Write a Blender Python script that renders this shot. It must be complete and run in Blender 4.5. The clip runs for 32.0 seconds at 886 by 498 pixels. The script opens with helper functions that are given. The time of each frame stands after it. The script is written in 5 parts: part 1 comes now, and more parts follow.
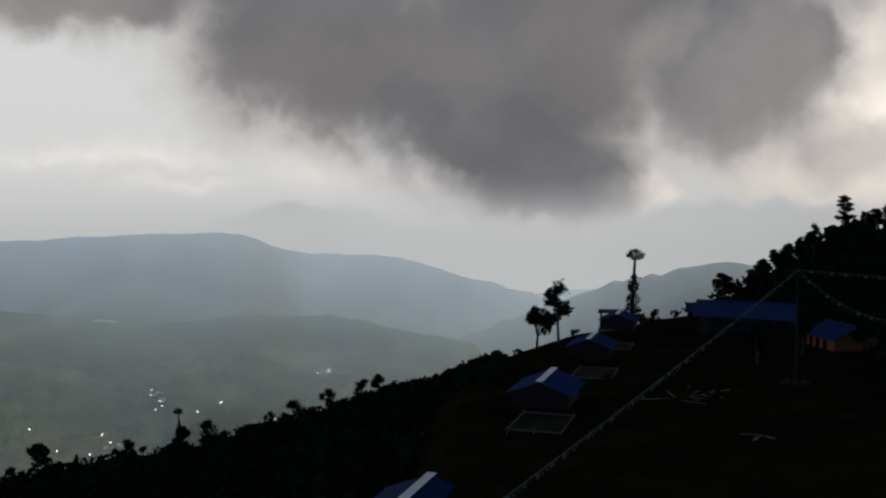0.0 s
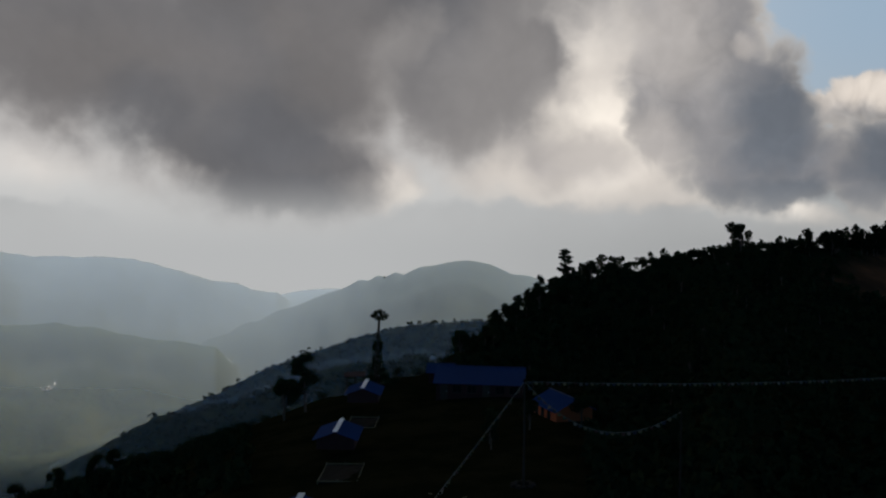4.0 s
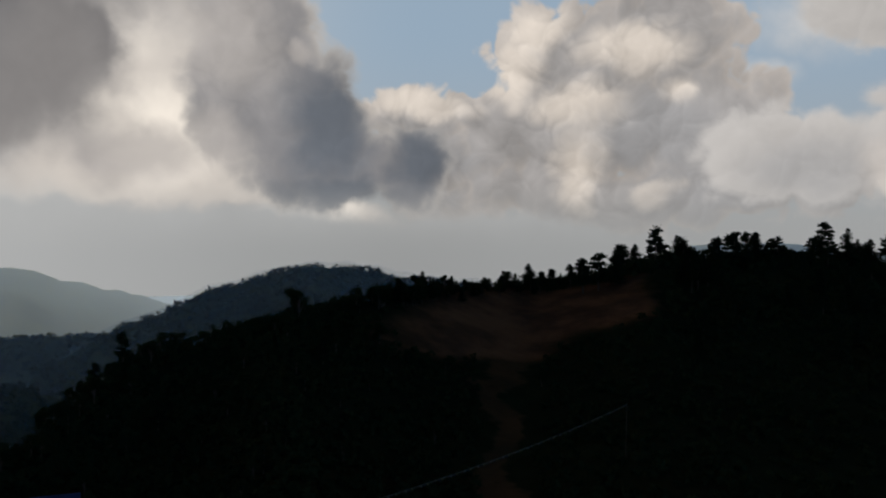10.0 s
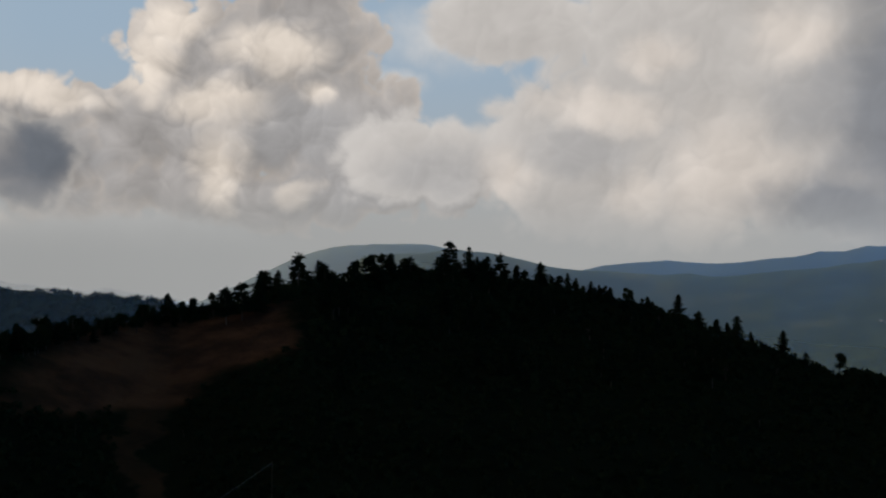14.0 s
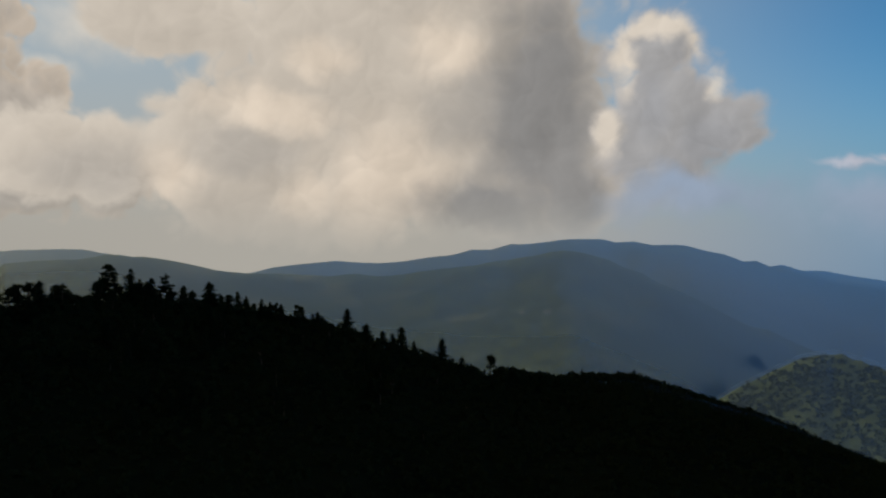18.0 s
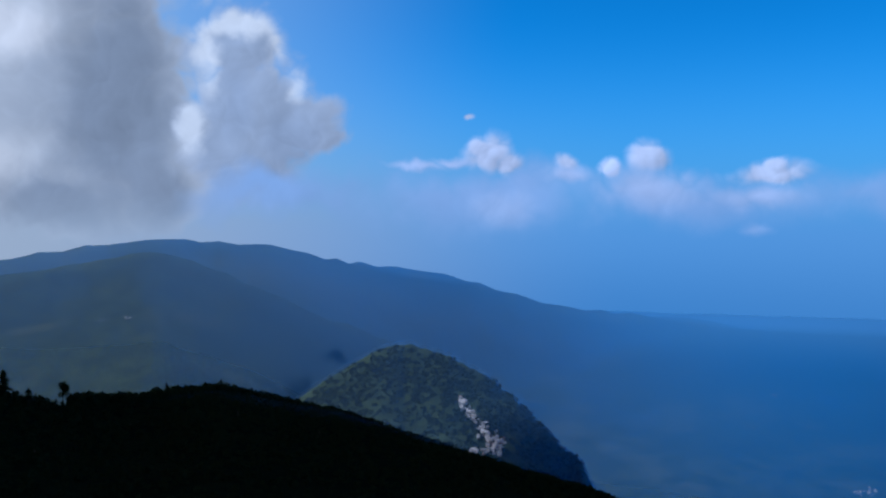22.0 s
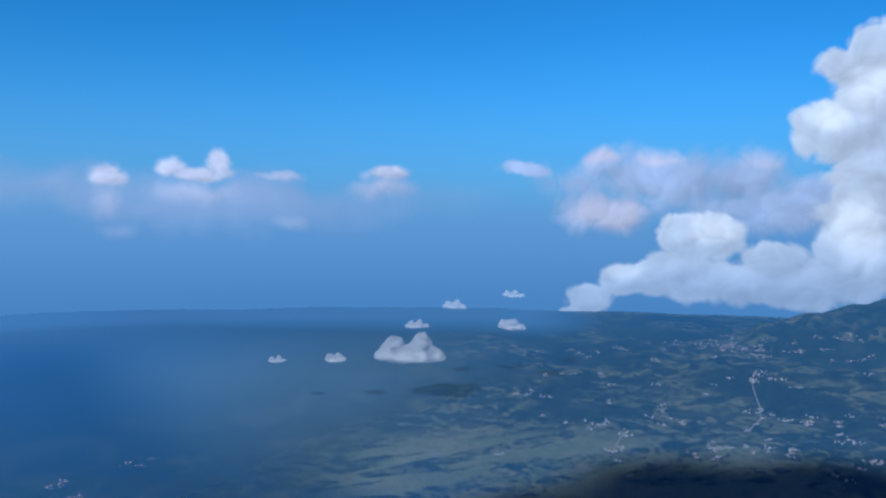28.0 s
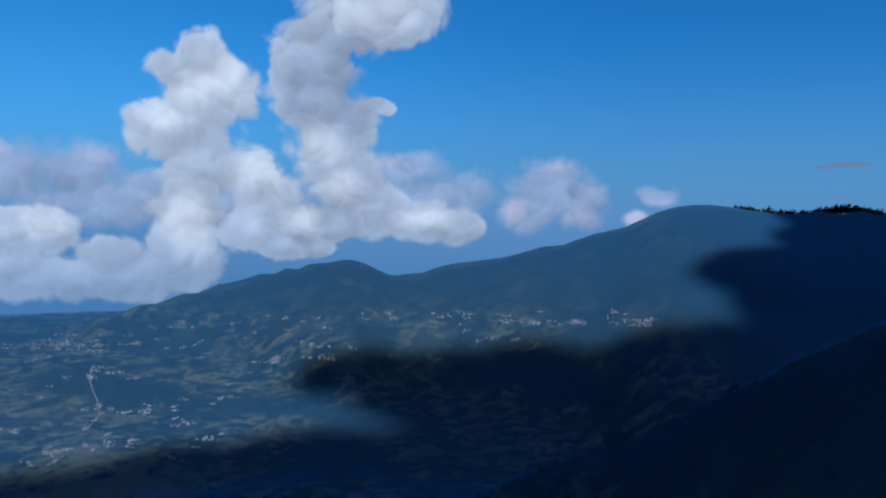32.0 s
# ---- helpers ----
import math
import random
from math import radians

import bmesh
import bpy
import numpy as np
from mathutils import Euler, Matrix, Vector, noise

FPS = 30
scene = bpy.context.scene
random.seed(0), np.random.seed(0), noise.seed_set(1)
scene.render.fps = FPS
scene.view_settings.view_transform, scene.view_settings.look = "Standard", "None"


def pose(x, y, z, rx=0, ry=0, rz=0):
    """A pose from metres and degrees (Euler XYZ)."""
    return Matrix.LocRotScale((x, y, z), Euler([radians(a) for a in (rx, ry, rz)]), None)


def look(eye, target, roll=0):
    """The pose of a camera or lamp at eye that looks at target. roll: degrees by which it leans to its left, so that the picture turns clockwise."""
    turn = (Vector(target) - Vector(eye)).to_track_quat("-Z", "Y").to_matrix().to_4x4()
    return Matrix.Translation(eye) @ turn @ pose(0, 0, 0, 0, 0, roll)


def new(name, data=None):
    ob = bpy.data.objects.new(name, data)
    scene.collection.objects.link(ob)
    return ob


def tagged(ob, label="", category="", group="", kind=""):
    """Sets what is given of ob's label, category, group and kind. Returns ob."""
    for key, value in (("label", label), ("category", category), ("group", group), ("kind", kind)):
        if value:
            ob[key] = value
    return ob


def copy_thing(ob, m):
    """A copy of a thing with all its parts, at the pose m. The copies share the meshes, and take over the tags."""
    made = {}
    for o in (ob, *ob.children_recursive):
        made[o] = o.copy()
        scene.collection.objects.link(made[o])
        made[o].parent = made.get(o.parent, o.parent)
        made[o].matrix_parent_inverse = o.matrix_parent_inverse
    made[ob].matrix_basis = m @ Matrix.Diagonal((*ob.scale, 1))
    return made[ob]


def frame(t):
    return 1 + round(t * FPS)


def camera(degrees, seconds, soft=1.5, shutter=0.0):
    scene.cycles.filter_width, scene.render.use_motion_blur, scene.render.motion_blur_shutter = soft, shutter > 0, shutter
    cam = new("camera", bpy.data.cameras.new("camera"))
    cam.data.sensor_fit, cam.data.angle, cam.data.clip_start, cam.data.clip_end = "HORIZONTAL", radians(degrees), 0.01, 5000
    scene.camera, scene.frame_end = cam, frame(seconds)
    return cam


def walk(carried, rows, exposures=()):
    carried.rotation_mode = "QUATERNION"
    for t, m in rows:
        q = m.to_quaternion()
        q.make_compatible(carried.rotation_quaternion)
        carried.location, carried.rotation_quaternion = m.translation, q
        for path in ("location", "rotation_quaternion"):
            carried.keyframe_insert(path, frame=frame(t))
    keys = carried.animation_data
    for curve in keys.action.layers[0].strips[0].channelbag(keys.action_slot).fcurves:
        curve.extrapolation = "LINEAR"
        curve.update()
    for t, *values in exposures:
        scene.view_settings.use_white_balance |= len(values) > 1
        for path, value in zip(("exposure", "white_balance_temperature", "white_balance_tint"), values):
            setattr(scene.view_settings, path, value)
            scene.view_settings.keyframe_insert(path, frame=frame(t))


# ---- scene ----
cam = camera(54.82, 32.0, soft=2.2)
# seconds, x, y, z, pitch, roll, yaw: the camera climbs straight up while it turns to the right
PATH = [
    (0.0, 0.05, 0.08, 0.01, -2.37, -0.28, -0.00),
    (0.5, 0.02, -0.00, 1.11, -2.38, -0.30, -1.96),
    (1.0, -0.03, -0.10, 2.20, -2.36, -0.33, -3.92),
    (1.5, -0.07, -0.20, 3.30, -2.32, -0.37, -5.91),
    (2.0, -0.12, -0.31, 4.42, -2.33, -0.40, -8.10),
    (2.5, -0.15, -0.42, 5.57, -2.35, -0.43, -10.31),
    (3.0, -0.16, -0.50, 6.75, -2.38, -0.45, -12.51),
    (3.5, -0.16, -0.56, 7.92, -2.38, -0.50, -14.72),
    (5.5, -0.13, -0.70, 12.46, -2.36, -0.62, -23.70),
    (6.0, -0.12, -0.73, 13.58, -2.35, -0.65, -25.98),
    (6.5, -0.13, -0.75, 14.72, -2.33, -0.66, -28.27),
    (7.0, -0.13, -0.78, 15.87, -2.32, -0.67, -30.57),
    (7.5, -0.15, -0.80, 17.02, -2.32, -0.66, -32.89),
    (8.0, -0.16, -0.83, 18.17, -2.29, -0.64, -35.17),
    (8.5, -0.18, -0.85, 19.29, -2.27, -0.62, -37.47),
    (9.0, -0.19, -0.87, 20.42, -2.24, -0.63, -40.13),
    (9.5, -0.21, -0.88, 21.55, -2.22, -0.66, -42.81),
    (10.0, -0.22, -0.88, 22.68, -2.20, -0.62, -45.68),
    (10.5, -0.22, -0.87, 23.82, -2.18, -0.62, -48.70),
    (11.0, -0.23, -0.86, 24.93, -2.16, -0.61, -51.72),
    (11.5, -0.25, -0.86, 26.03, -2.13, -0.63, -54.44),
    (12.0, -0.26, -0.87, 27.13, -2.09, -0.65, -57.37),
    (12.5, -0.28, -0.89, 28.22, -2.05, -0.62, -60.30),
    (13.0, -0.31, -0.93, 29.32, -2.02, -0.63, -63.13),
    (13.5, -0.33, -0.95, 30.39, -1.99, -0.65, -65.99),
    (14.0, -0.34, -0.95, 31.45, -1.93, -0.69, -69.27),
    (14.5, -0.35, -0.91, 32.50, -1.87, -0.68, -72.67),
    (16.5, -0.37, -0.68, 36.75, -1.78, -0.48, -82.21),
    (17.0, -0.39, -0.62, 37.79, -1.75, -0.48, -84.96),
    (17.5, -0.43, -0.58, 38.82, -1.74, -0.47, -87.88),
    (18.0, -0.53, -0.56, 39.86, -1.71, -0.44, -91.19),
    (18.5, -0.67, -0.56, 40.91, -1.68, -0.43, -94.71),
    (19.0, -0.85, -0.58, 41.99, -1.65, -0.43, -98.30),
    (19.5, -1.06, -0.60, 43.11, -1.64, -0.39, -101.86),
    (20.0, -1.28, -0.63, 44.27, -1.63, -0.42, -105.45),
    (20.5, -1.52, -0.66, 45.46, -1.63, -0.45, -109.05),
    (21.0, -1.74, -0.69, 46.69, -1.65, -0.42, -112.56),
    (21.5, -1.96, -0.72, 47.93, -1.65, -0.42, -115.30),
    (22.0, -2.14, -0.76, 49.19, -1.66, -0.41, -118.44),
    (22.5, -2.28, -0.79, 50.45, -1.66, -0.42, -122.23),
    (23.0, -2.37, -0.83, 51.71, -1.66, -0.47, -125.94),
    (23.5, -2.42, -0.87, 52.94, -1.67, -0.49, -129.72),
    (24.0, -2.42, -0.91, 54.13, -1.65, -0.49, -133.71),
    (24.5, -2.37, -0.93, 55.24, -1.65, -0.48, -137.91),
    (25.0, -2.28, -0.93, 56.28, -1.68, -0.52, -142.29),
    (25.5, -2.16, -0.90, 57.20, -1.67, -0.56, -146.62),
    (27.5, -1.68, -0.74, 59.89, -1.71, -0.44, -164.72),
    (28.0, -1.56, -0.70, 60.38, -1.72, -0.46, -169.52),
    (28.5, -1.44, -0.70, 60.75, -1.74, -0.48, -174.59),
    (29.0, -1.31, -0.72, 61.05, -1.75, -0.51, -179.66),
    (29.5, -1.19, -0.79, 61.26, -1.75, -0.56, -184.87),
    (30.0, -1.08, -0.87, 61.39, -1.76, -0.58, -190.20),
    (30.5, -0.96, -0.97, 61.46, -1.75, -0.58, -195.63),
    (31.0, -0.84, -1.09, 61.49, -1.75, -0.61, -201.09),
    (31.5, -0.73, -1.23, 61.48, -1.73, -0.64, -206.58),
    (32.0, -0.61, -1.37, 61.45, -1.73, -0.61, -212.08),
]
EXPOSURE = [(0, 0.08, 6500, 10), (3, -0.02, 6500, 10), (6, 0.12, 6600, 10), (9, -0.1, 6600, 10), (13, 0.0, 6600, 10), (17, 0.0, 7250, 10), (18, 0.02, 7500, 10), (19, 0.0, 6450, 10), (20, 0.02, 5850, 10), (21, 0.04, 5100, 10), (22, 0.08, 4800, 10),
            (23, 0.17, 4950, 10), (25, 0.20, 5150, 10), (28, 0.1, 5300, 10), (32, -0.14, 5450, 10)]
walk(cam, [(t, pose(x, y, z, 90 + p, q, w)) for t, x, y, z, p, q, w in PATH], EXPOSURE)

# ---- light: a sun behind broken cloud, and the sky ----
SUN_AZ, SUN_EL = -32.0, 38.0          # degrees; azimuth counts to the left from +y


def toward(az, el=0.0):
    a, e = radians(az), radians(el)
    return Vector((-math.sin(a) * math.cos(e), math.cos(a) * math.cos(e), math.sin(e)))


sun = new("sun", bpy.data.lights.new("sun", "SUN"))
sun.data.energy, sun.data.angle, sun.data.color = 4.6, radians(4.0), (1.0, 0.93, 0.84)
sun.matrix_world = look(toward(SUN_AZ, SUN_EL) * 900, (0, 0, 0))

world = bpy.data.worlds.new("sky")
scene.world = world
world.use_nodes = True
WT = world.node_tree
for n in list(WT.nodes):
    WT.nodes.remove(n)


class Tree:
    """Short names for the nodes of one node tree."""

    def __init__(self, tree):
        self.t = tree

    def node(self, kind, **props):
        n = self.t.nodes.new(kind)
        for k, v in props.items():
            setattr(n, k, v)
        return n

    def put(self, socket, value):
        if isinstance(value, bpy.types.NodeSocket):
            self.t.links.new(value, socket)
        else:
            socket.default_value = value

    def math(self, op, a, b=0.0, c=0.0, clamp=False):
        n = self.node("ShaderNodeMath", operation=op, use_clamp=clamp)
        for s, v in zip(n.inputs, (a, b, c)):
            self.put(s, v)
        return n.outputs[0]

    def vec(self, op, a, b=(0, 0, 0), out=0):
        n = self.node("ShaderNodeVectorMath", operation=op)
        self.put(n.inputs[0], a)
        self.put(n.inputs[1], b)
        return n.outputs[out]

    def ramp(self, v, lo, hi, a=0.0, b=1.0):
        n = self.node("ShaderNodeMapRange", interpolation_type="SMOOTHSTEP")
        for s, x in zip(n.inputs, (v, lo, hi, a, b)):
            self.put(s, x)
        return n.outputs[0]

    def mix(self, f, a, b, blend="MIX"):
        n = self.node("ShaderNodeMix", data_type="RGBA", blend_type=blend)
        self.put(n.inputs[0], f)
        for s, x in ((n.inputs[6], a), (n.inputs[7], b)):
            self.put(s, x if isinstance(x, bpy.types.NodeSocket) else (*x[:3], 1.0))
        return n.outputs[2]

    def noise(self, p, scale, detail=4.0, rough=0.55, out=0, lac=2.0, distort=0.0):
        n = self.node("ShaderNodeTexNoise")
        self.put(n.inputs["Vector"], p)
        for k, v in (("Scale", scale), ("Detail", detail), ("Roughness", rough), ("Lacunarity", lac), ("Distortion", distort)):
            n.inputs[k].default_value = v
        return n.outputs[out]


W = Tree(WT)
way = W.node("ShaderNodeTexCoord").outputs["Generated"]
sep = W.node("ShaderNodeSeparateXYZ")
W.put(sep.inputs[0], way)
# azimuth, counted from -109 degrees, and elevation, both in degrees
turned = W.node("ShaderNodeVectorRotate", rotation_type="Z_AXIS")
W.put(turned.inputs["Vector"], way)
turned.inputs["Angle"].default_value = radians(109)
sep2 = W.node("ShaderNodeSeparateXYZ")
W.put(sep2.inputs[0], turned.outputs[0])
AZ = W.math("SUBTRACT", W.math("MULTIPLY", W.math("ARCTAN2", W.math("MULTIPLY", sep2.outputs[0], -1.0), sep2.outputs[1]), 57.29578), 109.0)
EL = W.math("MULTIPLY", W.math("ARCSINE", sep.outputs[2]), 57.29578)
sky = W.node("ShaderNodeTexSky", sky_type="NISHITA", sun_disc=False)
sky.sun_elevation, sky.sun_rotation, sky.altitude, sky.dust_density = radians(SUN_EL), radians(-SUN_AZ), 1800.0, 1.0
clear = W.vec("MULTIPLY", sky.outputs[0], (0.022, 0.072, 0.105))
clear = W.mix(W.ramp(AZ, -180.0, -228.0, 0.0, 0.5), clear, (0.015, 0.105, 0.31))
# pale haze along the horizon and below it
haze_colour = W.mix(W.ramp(AZ, -132.0, -88.0), W.mix(W.ramp(EL, 1.0, -7.0), (0.135, 0.285, 0.49), (0.082, 0.205, 0.395)), (0.37, 0.38, 0.385))
haze_colour = W.mix(W.ramp(AZ, -78.0, -40.0), haze_colour, W.mix(W.ramp(EL, 4.0, -3.0), (0.41, 0.41, 0.405), (0.32, 0.33, 0.335)))
haze_colour = W.mix(W.ramp(AZ, -44.0, -8.0), haze_colour, W.mix(W.ramp(EL, 4.0, -3.0), (0.60, 0.60, 0.59), (0.46, 0.47, 0.475)))
whitish = W.mix(W.ramp(AZ, -124.0, -86.0, 0.0, 0.93), clear, (0.33, 0.42, 0.51))
whitish = W.mix(W.ramp(AZ, -45.0, -12.0), whitish, (0.64, 0.645, 0.64))
air = W.mix(W.math("POWER", W.ramp(EL, 15.0, -2.0), 1.5), whitish, haze_colour)
# grey cloud added overhead, above the view, kept dark to dim the hill
air = W.mix(W.math("MULTIPLY", W.ramp(EL, 18.0, 32.0, 0.0, 0.85), W.ramp(AZ, -150.0, -95.0, 0.5, 1.0)), air, W.mix(W.ramp(W.noise(way, 3.0, 5.0), 0.3, 0.7), (0.015, 0.017, 0.020), (0.036, 0.037, 0.040)))

# ---- clouds of the sky: each a union of soft lobes (azimuth, elevation, half width, half height in degrees) ----
wide = W.noise(way, 9.0, 2.0, 0.5, 1)
fine = W.noise(way, 30.0, 3.0, 0.5, 1)
bent = {}


def place(warp):
    """The direction in degrees, pushed about by noise so that the lobes' outlines billow."""
    if warp not in bent:
        p = W.node("ShaderNodeCombineXYZ")
        W.put(p.inputs[0], AZ)
        W.put(p.inputs[1], EL)
        a = W.vec("MULTIPLY", W.vec("SUBTRACT", wide, (0.5, 0.5, 0.5)), (9.0 * warp, 6.0 * warp, 0))
        b = W.vec("MULTIPLY", W.vec("SUBTRACT", fine, (0.5, 0.5, 0.5)), (2.6 * warp ** 0.5, 2.6 * warp ** 0.5, 0))
        bent[warp] = W.vec("MULTIPLY", W.vec("ADD", p.outputs[0], W.vec("ADD", a, b)), (1, 1, 0))
    return bent[warp]


def lobes(blobs, p):
    """Depth inside the union of lobes: 1 at the heart, 0 at the outline, below 0 outside."""
    near = None
    for az, el, rx, ry in blobs:
        d = W.vec("LENGTH", W.vec("MULTIPLY", W.vec("SUBTRACT", p, (az, el, 0)), (1 / rx, 1 / ry, 0)), out=1)
        near = d if near is None else W.math("SMOOTH_MIN", near, d, 0.22)
    return W.math("SUBTRACT", 1.0, near)


# round heads like those of a cauliflower, large to small, with creases between them
ragged = W.vec("ADD", way, W.vec("MULTIPLY", W.vec("SUBTRACT", W.noise(way, 20.0, 1.0, 0.5, 1), (0.5, 0.5, 0.5)), (0.05, 0.05, 0.05)))
SUNWARD = toward(SUN_AZ, SUN_EL)


def heads(p, steps, lean=0.0):
    total = None
    for scale, amp in steps:
        v = W.node("ShaderNodeTexVoronoi", feature="F1")
        W.put(v.inputs["Vector"], W.vec("ADD", p, SUNWARD * (lean / scale)) if lean else p)
        v.inputs["Scale"].default_value = scale
        n = W.math("MULTIPLY", W.math("POWER", v.outputs["Distance"], 2.0), -amp)
        total = n if total is None else W.math("ADD", total, n)
    return total


STEPS = ((20.0, 0.62), (44.0, 0.38), (92.0, 0.15), (185.0, 0.04))
lumps = W.math("ADD", heads(ragged, STEPS), 0.40)
lit = W.math("SUBTRACT", heads(ragged, STEPS), heads(ragged, STEPS, 0.3))
drift = W.math("MULTIPLY_ADD", W.noise(way, 7.0, 4.0, 0.55), 0.5, -0.25)


def cloud(behind, blobs, edge, core, lo, hi, depth, puff, shade, warp, light, patches=()):
    """Lay one cloud over the sky: puff is how far its heads break the outline, shade how strongly they and the lobes are lit from the side light (degrees)."""
    body = lobes(blobs, place(warp))
    d = W.math("ADD", body, W.math("ADD", W.math("MULTIPLY", lumps, 0.9 * puff), W.math("MULTIPLY", drift, 0.5)))
    colour = W.mix(W.ramp(d, 0.05, depth), edge, core)
    for tint, much, marks in patches:
        k = W.math("MULTIPLY", W.ramp(W.math("ADD", lobes(marks, place(warp)), W.math("MULTIPLY", lumps, 0.9 * puff)), -0.5, 0.65), much)
        colour = W.mix(k, colour, tint)
    side = W.math("SUBTRACT", body, lobes(blobs, W.vec("ADD", place(warp), (*light, 0))))
    side = W.math("MINIMUM", W.math("MAXIMUM", side, -0.35), 0.35)
    tone = W.math("ADD", W.math("MULTIPLY", lit, 0.35 * puff + 0.45 * puff * shade), W.math("ADD", W.math("MULTIPLY", side, 0.36 * shade), W.math("MULTIPLY", drift, 1.0)))
    colour = W.vec("SCALE", colour)
    W.put(colour.node.inputs["Scale"], W.math("MAXIMUM", W.math("ADD", tone, 1.0), 0.5))
    return W.mix(W.ramp(d, lo, hi), behind, colour)


# bright cloud behind the dark one
air = cloud(air, [(-26.4, 7.2, 7.0, 8.5), (-25.3, 12.2, 5.5, 4.1), (-27.9, 2.5, 11.0, 2.9), (-12.7, 1.8, 3.4, 2.3), (-33.0, 1.7, 7.1, 1.8), (-22.4, 4.7, 4.1, 3.0), (-27.6, 7.4, 4.9, 7.1), (-26.2, 12.4, 5.2, 4.1), (-31.3, 13.9, 6.0, 3.4), (-24.3, 3.0, 8.1, 2.6), (-36.6, -0.7, 8.3, 1.7)],
            (0.6, 0.56, 0.52), (0.66, 0.61, 0.56), -0.1, 0.55, 0.6, 0.12, 0.5, 0.5, (0.8, 0.8),
            [((1.02, 0.94, 0.84), 0.9, [(-24.1, 5.6, 1.9, 1.5), (-25.3, 11.5, 3.0, 2.2), (-29.4, 5.1, 1.5, 2.2), (-12.7, 2.0, 1.5, 1.7), (-24.4, 12.3, 3.0, 1.8), (-27.6, 5.2, 3.0, 3.0), (-24.0, 6.2, 1.5, 1.1), (-36.6, -0.3, 3.4, 1.1), (-13.2, 0.7, 2.1, 1.4)]),
             ((0.36, 0.34, 0.34), 0.65, [(-26.4, 4.0, 4.0, 1.7), (-24.7, 3.9, 3.0, 1.8), (-23.9, -0.7, 11.1, 1.5)])])
# faint bands and wisps
air = cloud(air, [(8.4, 2.9, 4.5, 2.2), (18.7, 3.3, 7.9, 1.3), (16.7, 1.8, 5.8, 1.1), (22.7, 3.4, 7.0, 0.9), (-68.4, 11.9, 4.4, 2.2), (-65.9, 8.7, 2.1, 1.3)],
            (0.68, 0.65, 0.62), (0.72, 0.68, 0.64), -0.4, 1.7, 0.6, 0.3, 0.4, 0.4, (0.5, 0.9))
# dark cloud in front of the sun
air = cloud(air, [(-4.5, 9.5, 12.8, 9.0), (-7.1, 2.7, 7.2, 4.6), (-3.4, 5.5, 7.5, 4.9), (7.1, 10.8, 11.8, 7.1), (-18.7, 9.9, 7.5, 7.0), (-23.7, 10.7, 3.0, 3.2), (-9.4, 16.6, 24.2, 8.3), (8.3, 17.8, 19.8, 8.5), (21.9, 13.6, 9.1, 3.2)],
            (0.44, 0.42, 0.41), (0.155, 0.152, 0.158), -0.28, 0.36, 0.55, 0.16, 0.4, 0.6, (0.6, 0.6),
            [((0.19, 0.177, 0.173), 0.5, [(-10.1, 9.2, 4.9, 4.9), (5.1, 8.8, 7.9, 3.2), (-6.4, 11.7, 2.6, 2.3)]),
             ((0.115, 0.12, 0.135), 0.6, [(-16.5, 12.1, 2.6, 6.0), (-5.6, 4.8, 4.1, 3.0), (2.4, 6.1, 3.3, 2.6), (-5.6, 1.1, 5.6, 1.9)]),
             ((0.29, 0.275, 0.27), 0.65, [(-12.7, 3.7, 1.1, 1.9), (-21.0, 8.1, 6.7, 6.0), (-11.6, 1.3, 1.9, 1.5), (23.5, 12.5, 6.2, 2.1), (-14.9, 11.4, 1.8, 2.2)])])
# sunlit heaped cloud
air = cloud(air, [(-43.4, 6.5, 4.3, 2.0), (-51.8, 11.0, 3.3, 3.0), (-55.1, 9.5, 4.9, 4.5), (-60.0, 11.8, 4.9, 4.4), (-54.7, 5.5, 7.9, 4.7), (-62.6, 5.9, 5.3, 4.4), (-68.6, 2.9, 4.5, 2.8), (-49.6, 5.8, 4.1, 3.1), (-43.7, 3.5, 5.4, 3.4), (-56.2, 1.6, 15.8, 2.4), (-60.7, 16.3, 4.9, 3.4), (-47.0, 7.1, 1.8, 1.5)],
            (0.49, 0.45, 0.42), (0.36, 0.345, 0.34), -0.04, 0.18, 0.5, 0.9, 0.8, 0.35, (0.9, 0.8),
            [((0.7, 0.63, 0.56), 0.9, [(-51.9, 12.2, 2.2, 1.3), (-43.8, 7.3, 3.9, 1.0), (-55.1, 3.3, 1.4, 2.8), (-59.6, 1.8, 1.1, 0.8), (-58.1, 10.8, 3.0, 1.5), (-54.7, 7.3, 2.6, 1.5), (-50.4, 9.7, 1.8, 2.2), (-61.1, 7.8, 1.1, 0.8)]),
             ((0.31, 0.31, 0.32), 0.7, [(-65.6, 3.7, 5.7, 2.7), (-59.2, 5.4, 4.2, 2.3), (-67.5, 1.8, 7.6, 1.9), (-43.7, 3.1, 4.3, 2.1)])])
# grey cloud
air = cloud(air, [(-35.1, 7.5, 5.6, 5.7), (-31.1, 7.8, 2.6, 4.9), (-33.9, 11.5, 4.5, 4.5), (-38.1, 3.2, 7.2, 3.4), (-43.5, 3.0, 2.9, 3.1), (-32.1, 14.3, 4.1, 3.4)],
            (0.52, 0.49, 0.46), (0.27, 0.265, 0.275), -0.06, 0.26, 0.5, 0.45, 0.5, 0.4, (0.9, 0.6),
            [((0.115, 0.135, 0.165), 0.85, [(-43.9, 3.6, 2.1, 2.3), (-37.7, 5.7, 3.0, 4.2), (-39.2, 1.4, 4.9, 1.5)]),
             ((0.46, 0.43, 0.41), 0.75, [(-31.7, 11.8, 3.4, 4.1), (-30.6, 4.9, 1.5, 2.6), (-35.8, 10.8, 1.1, 0.8)])])
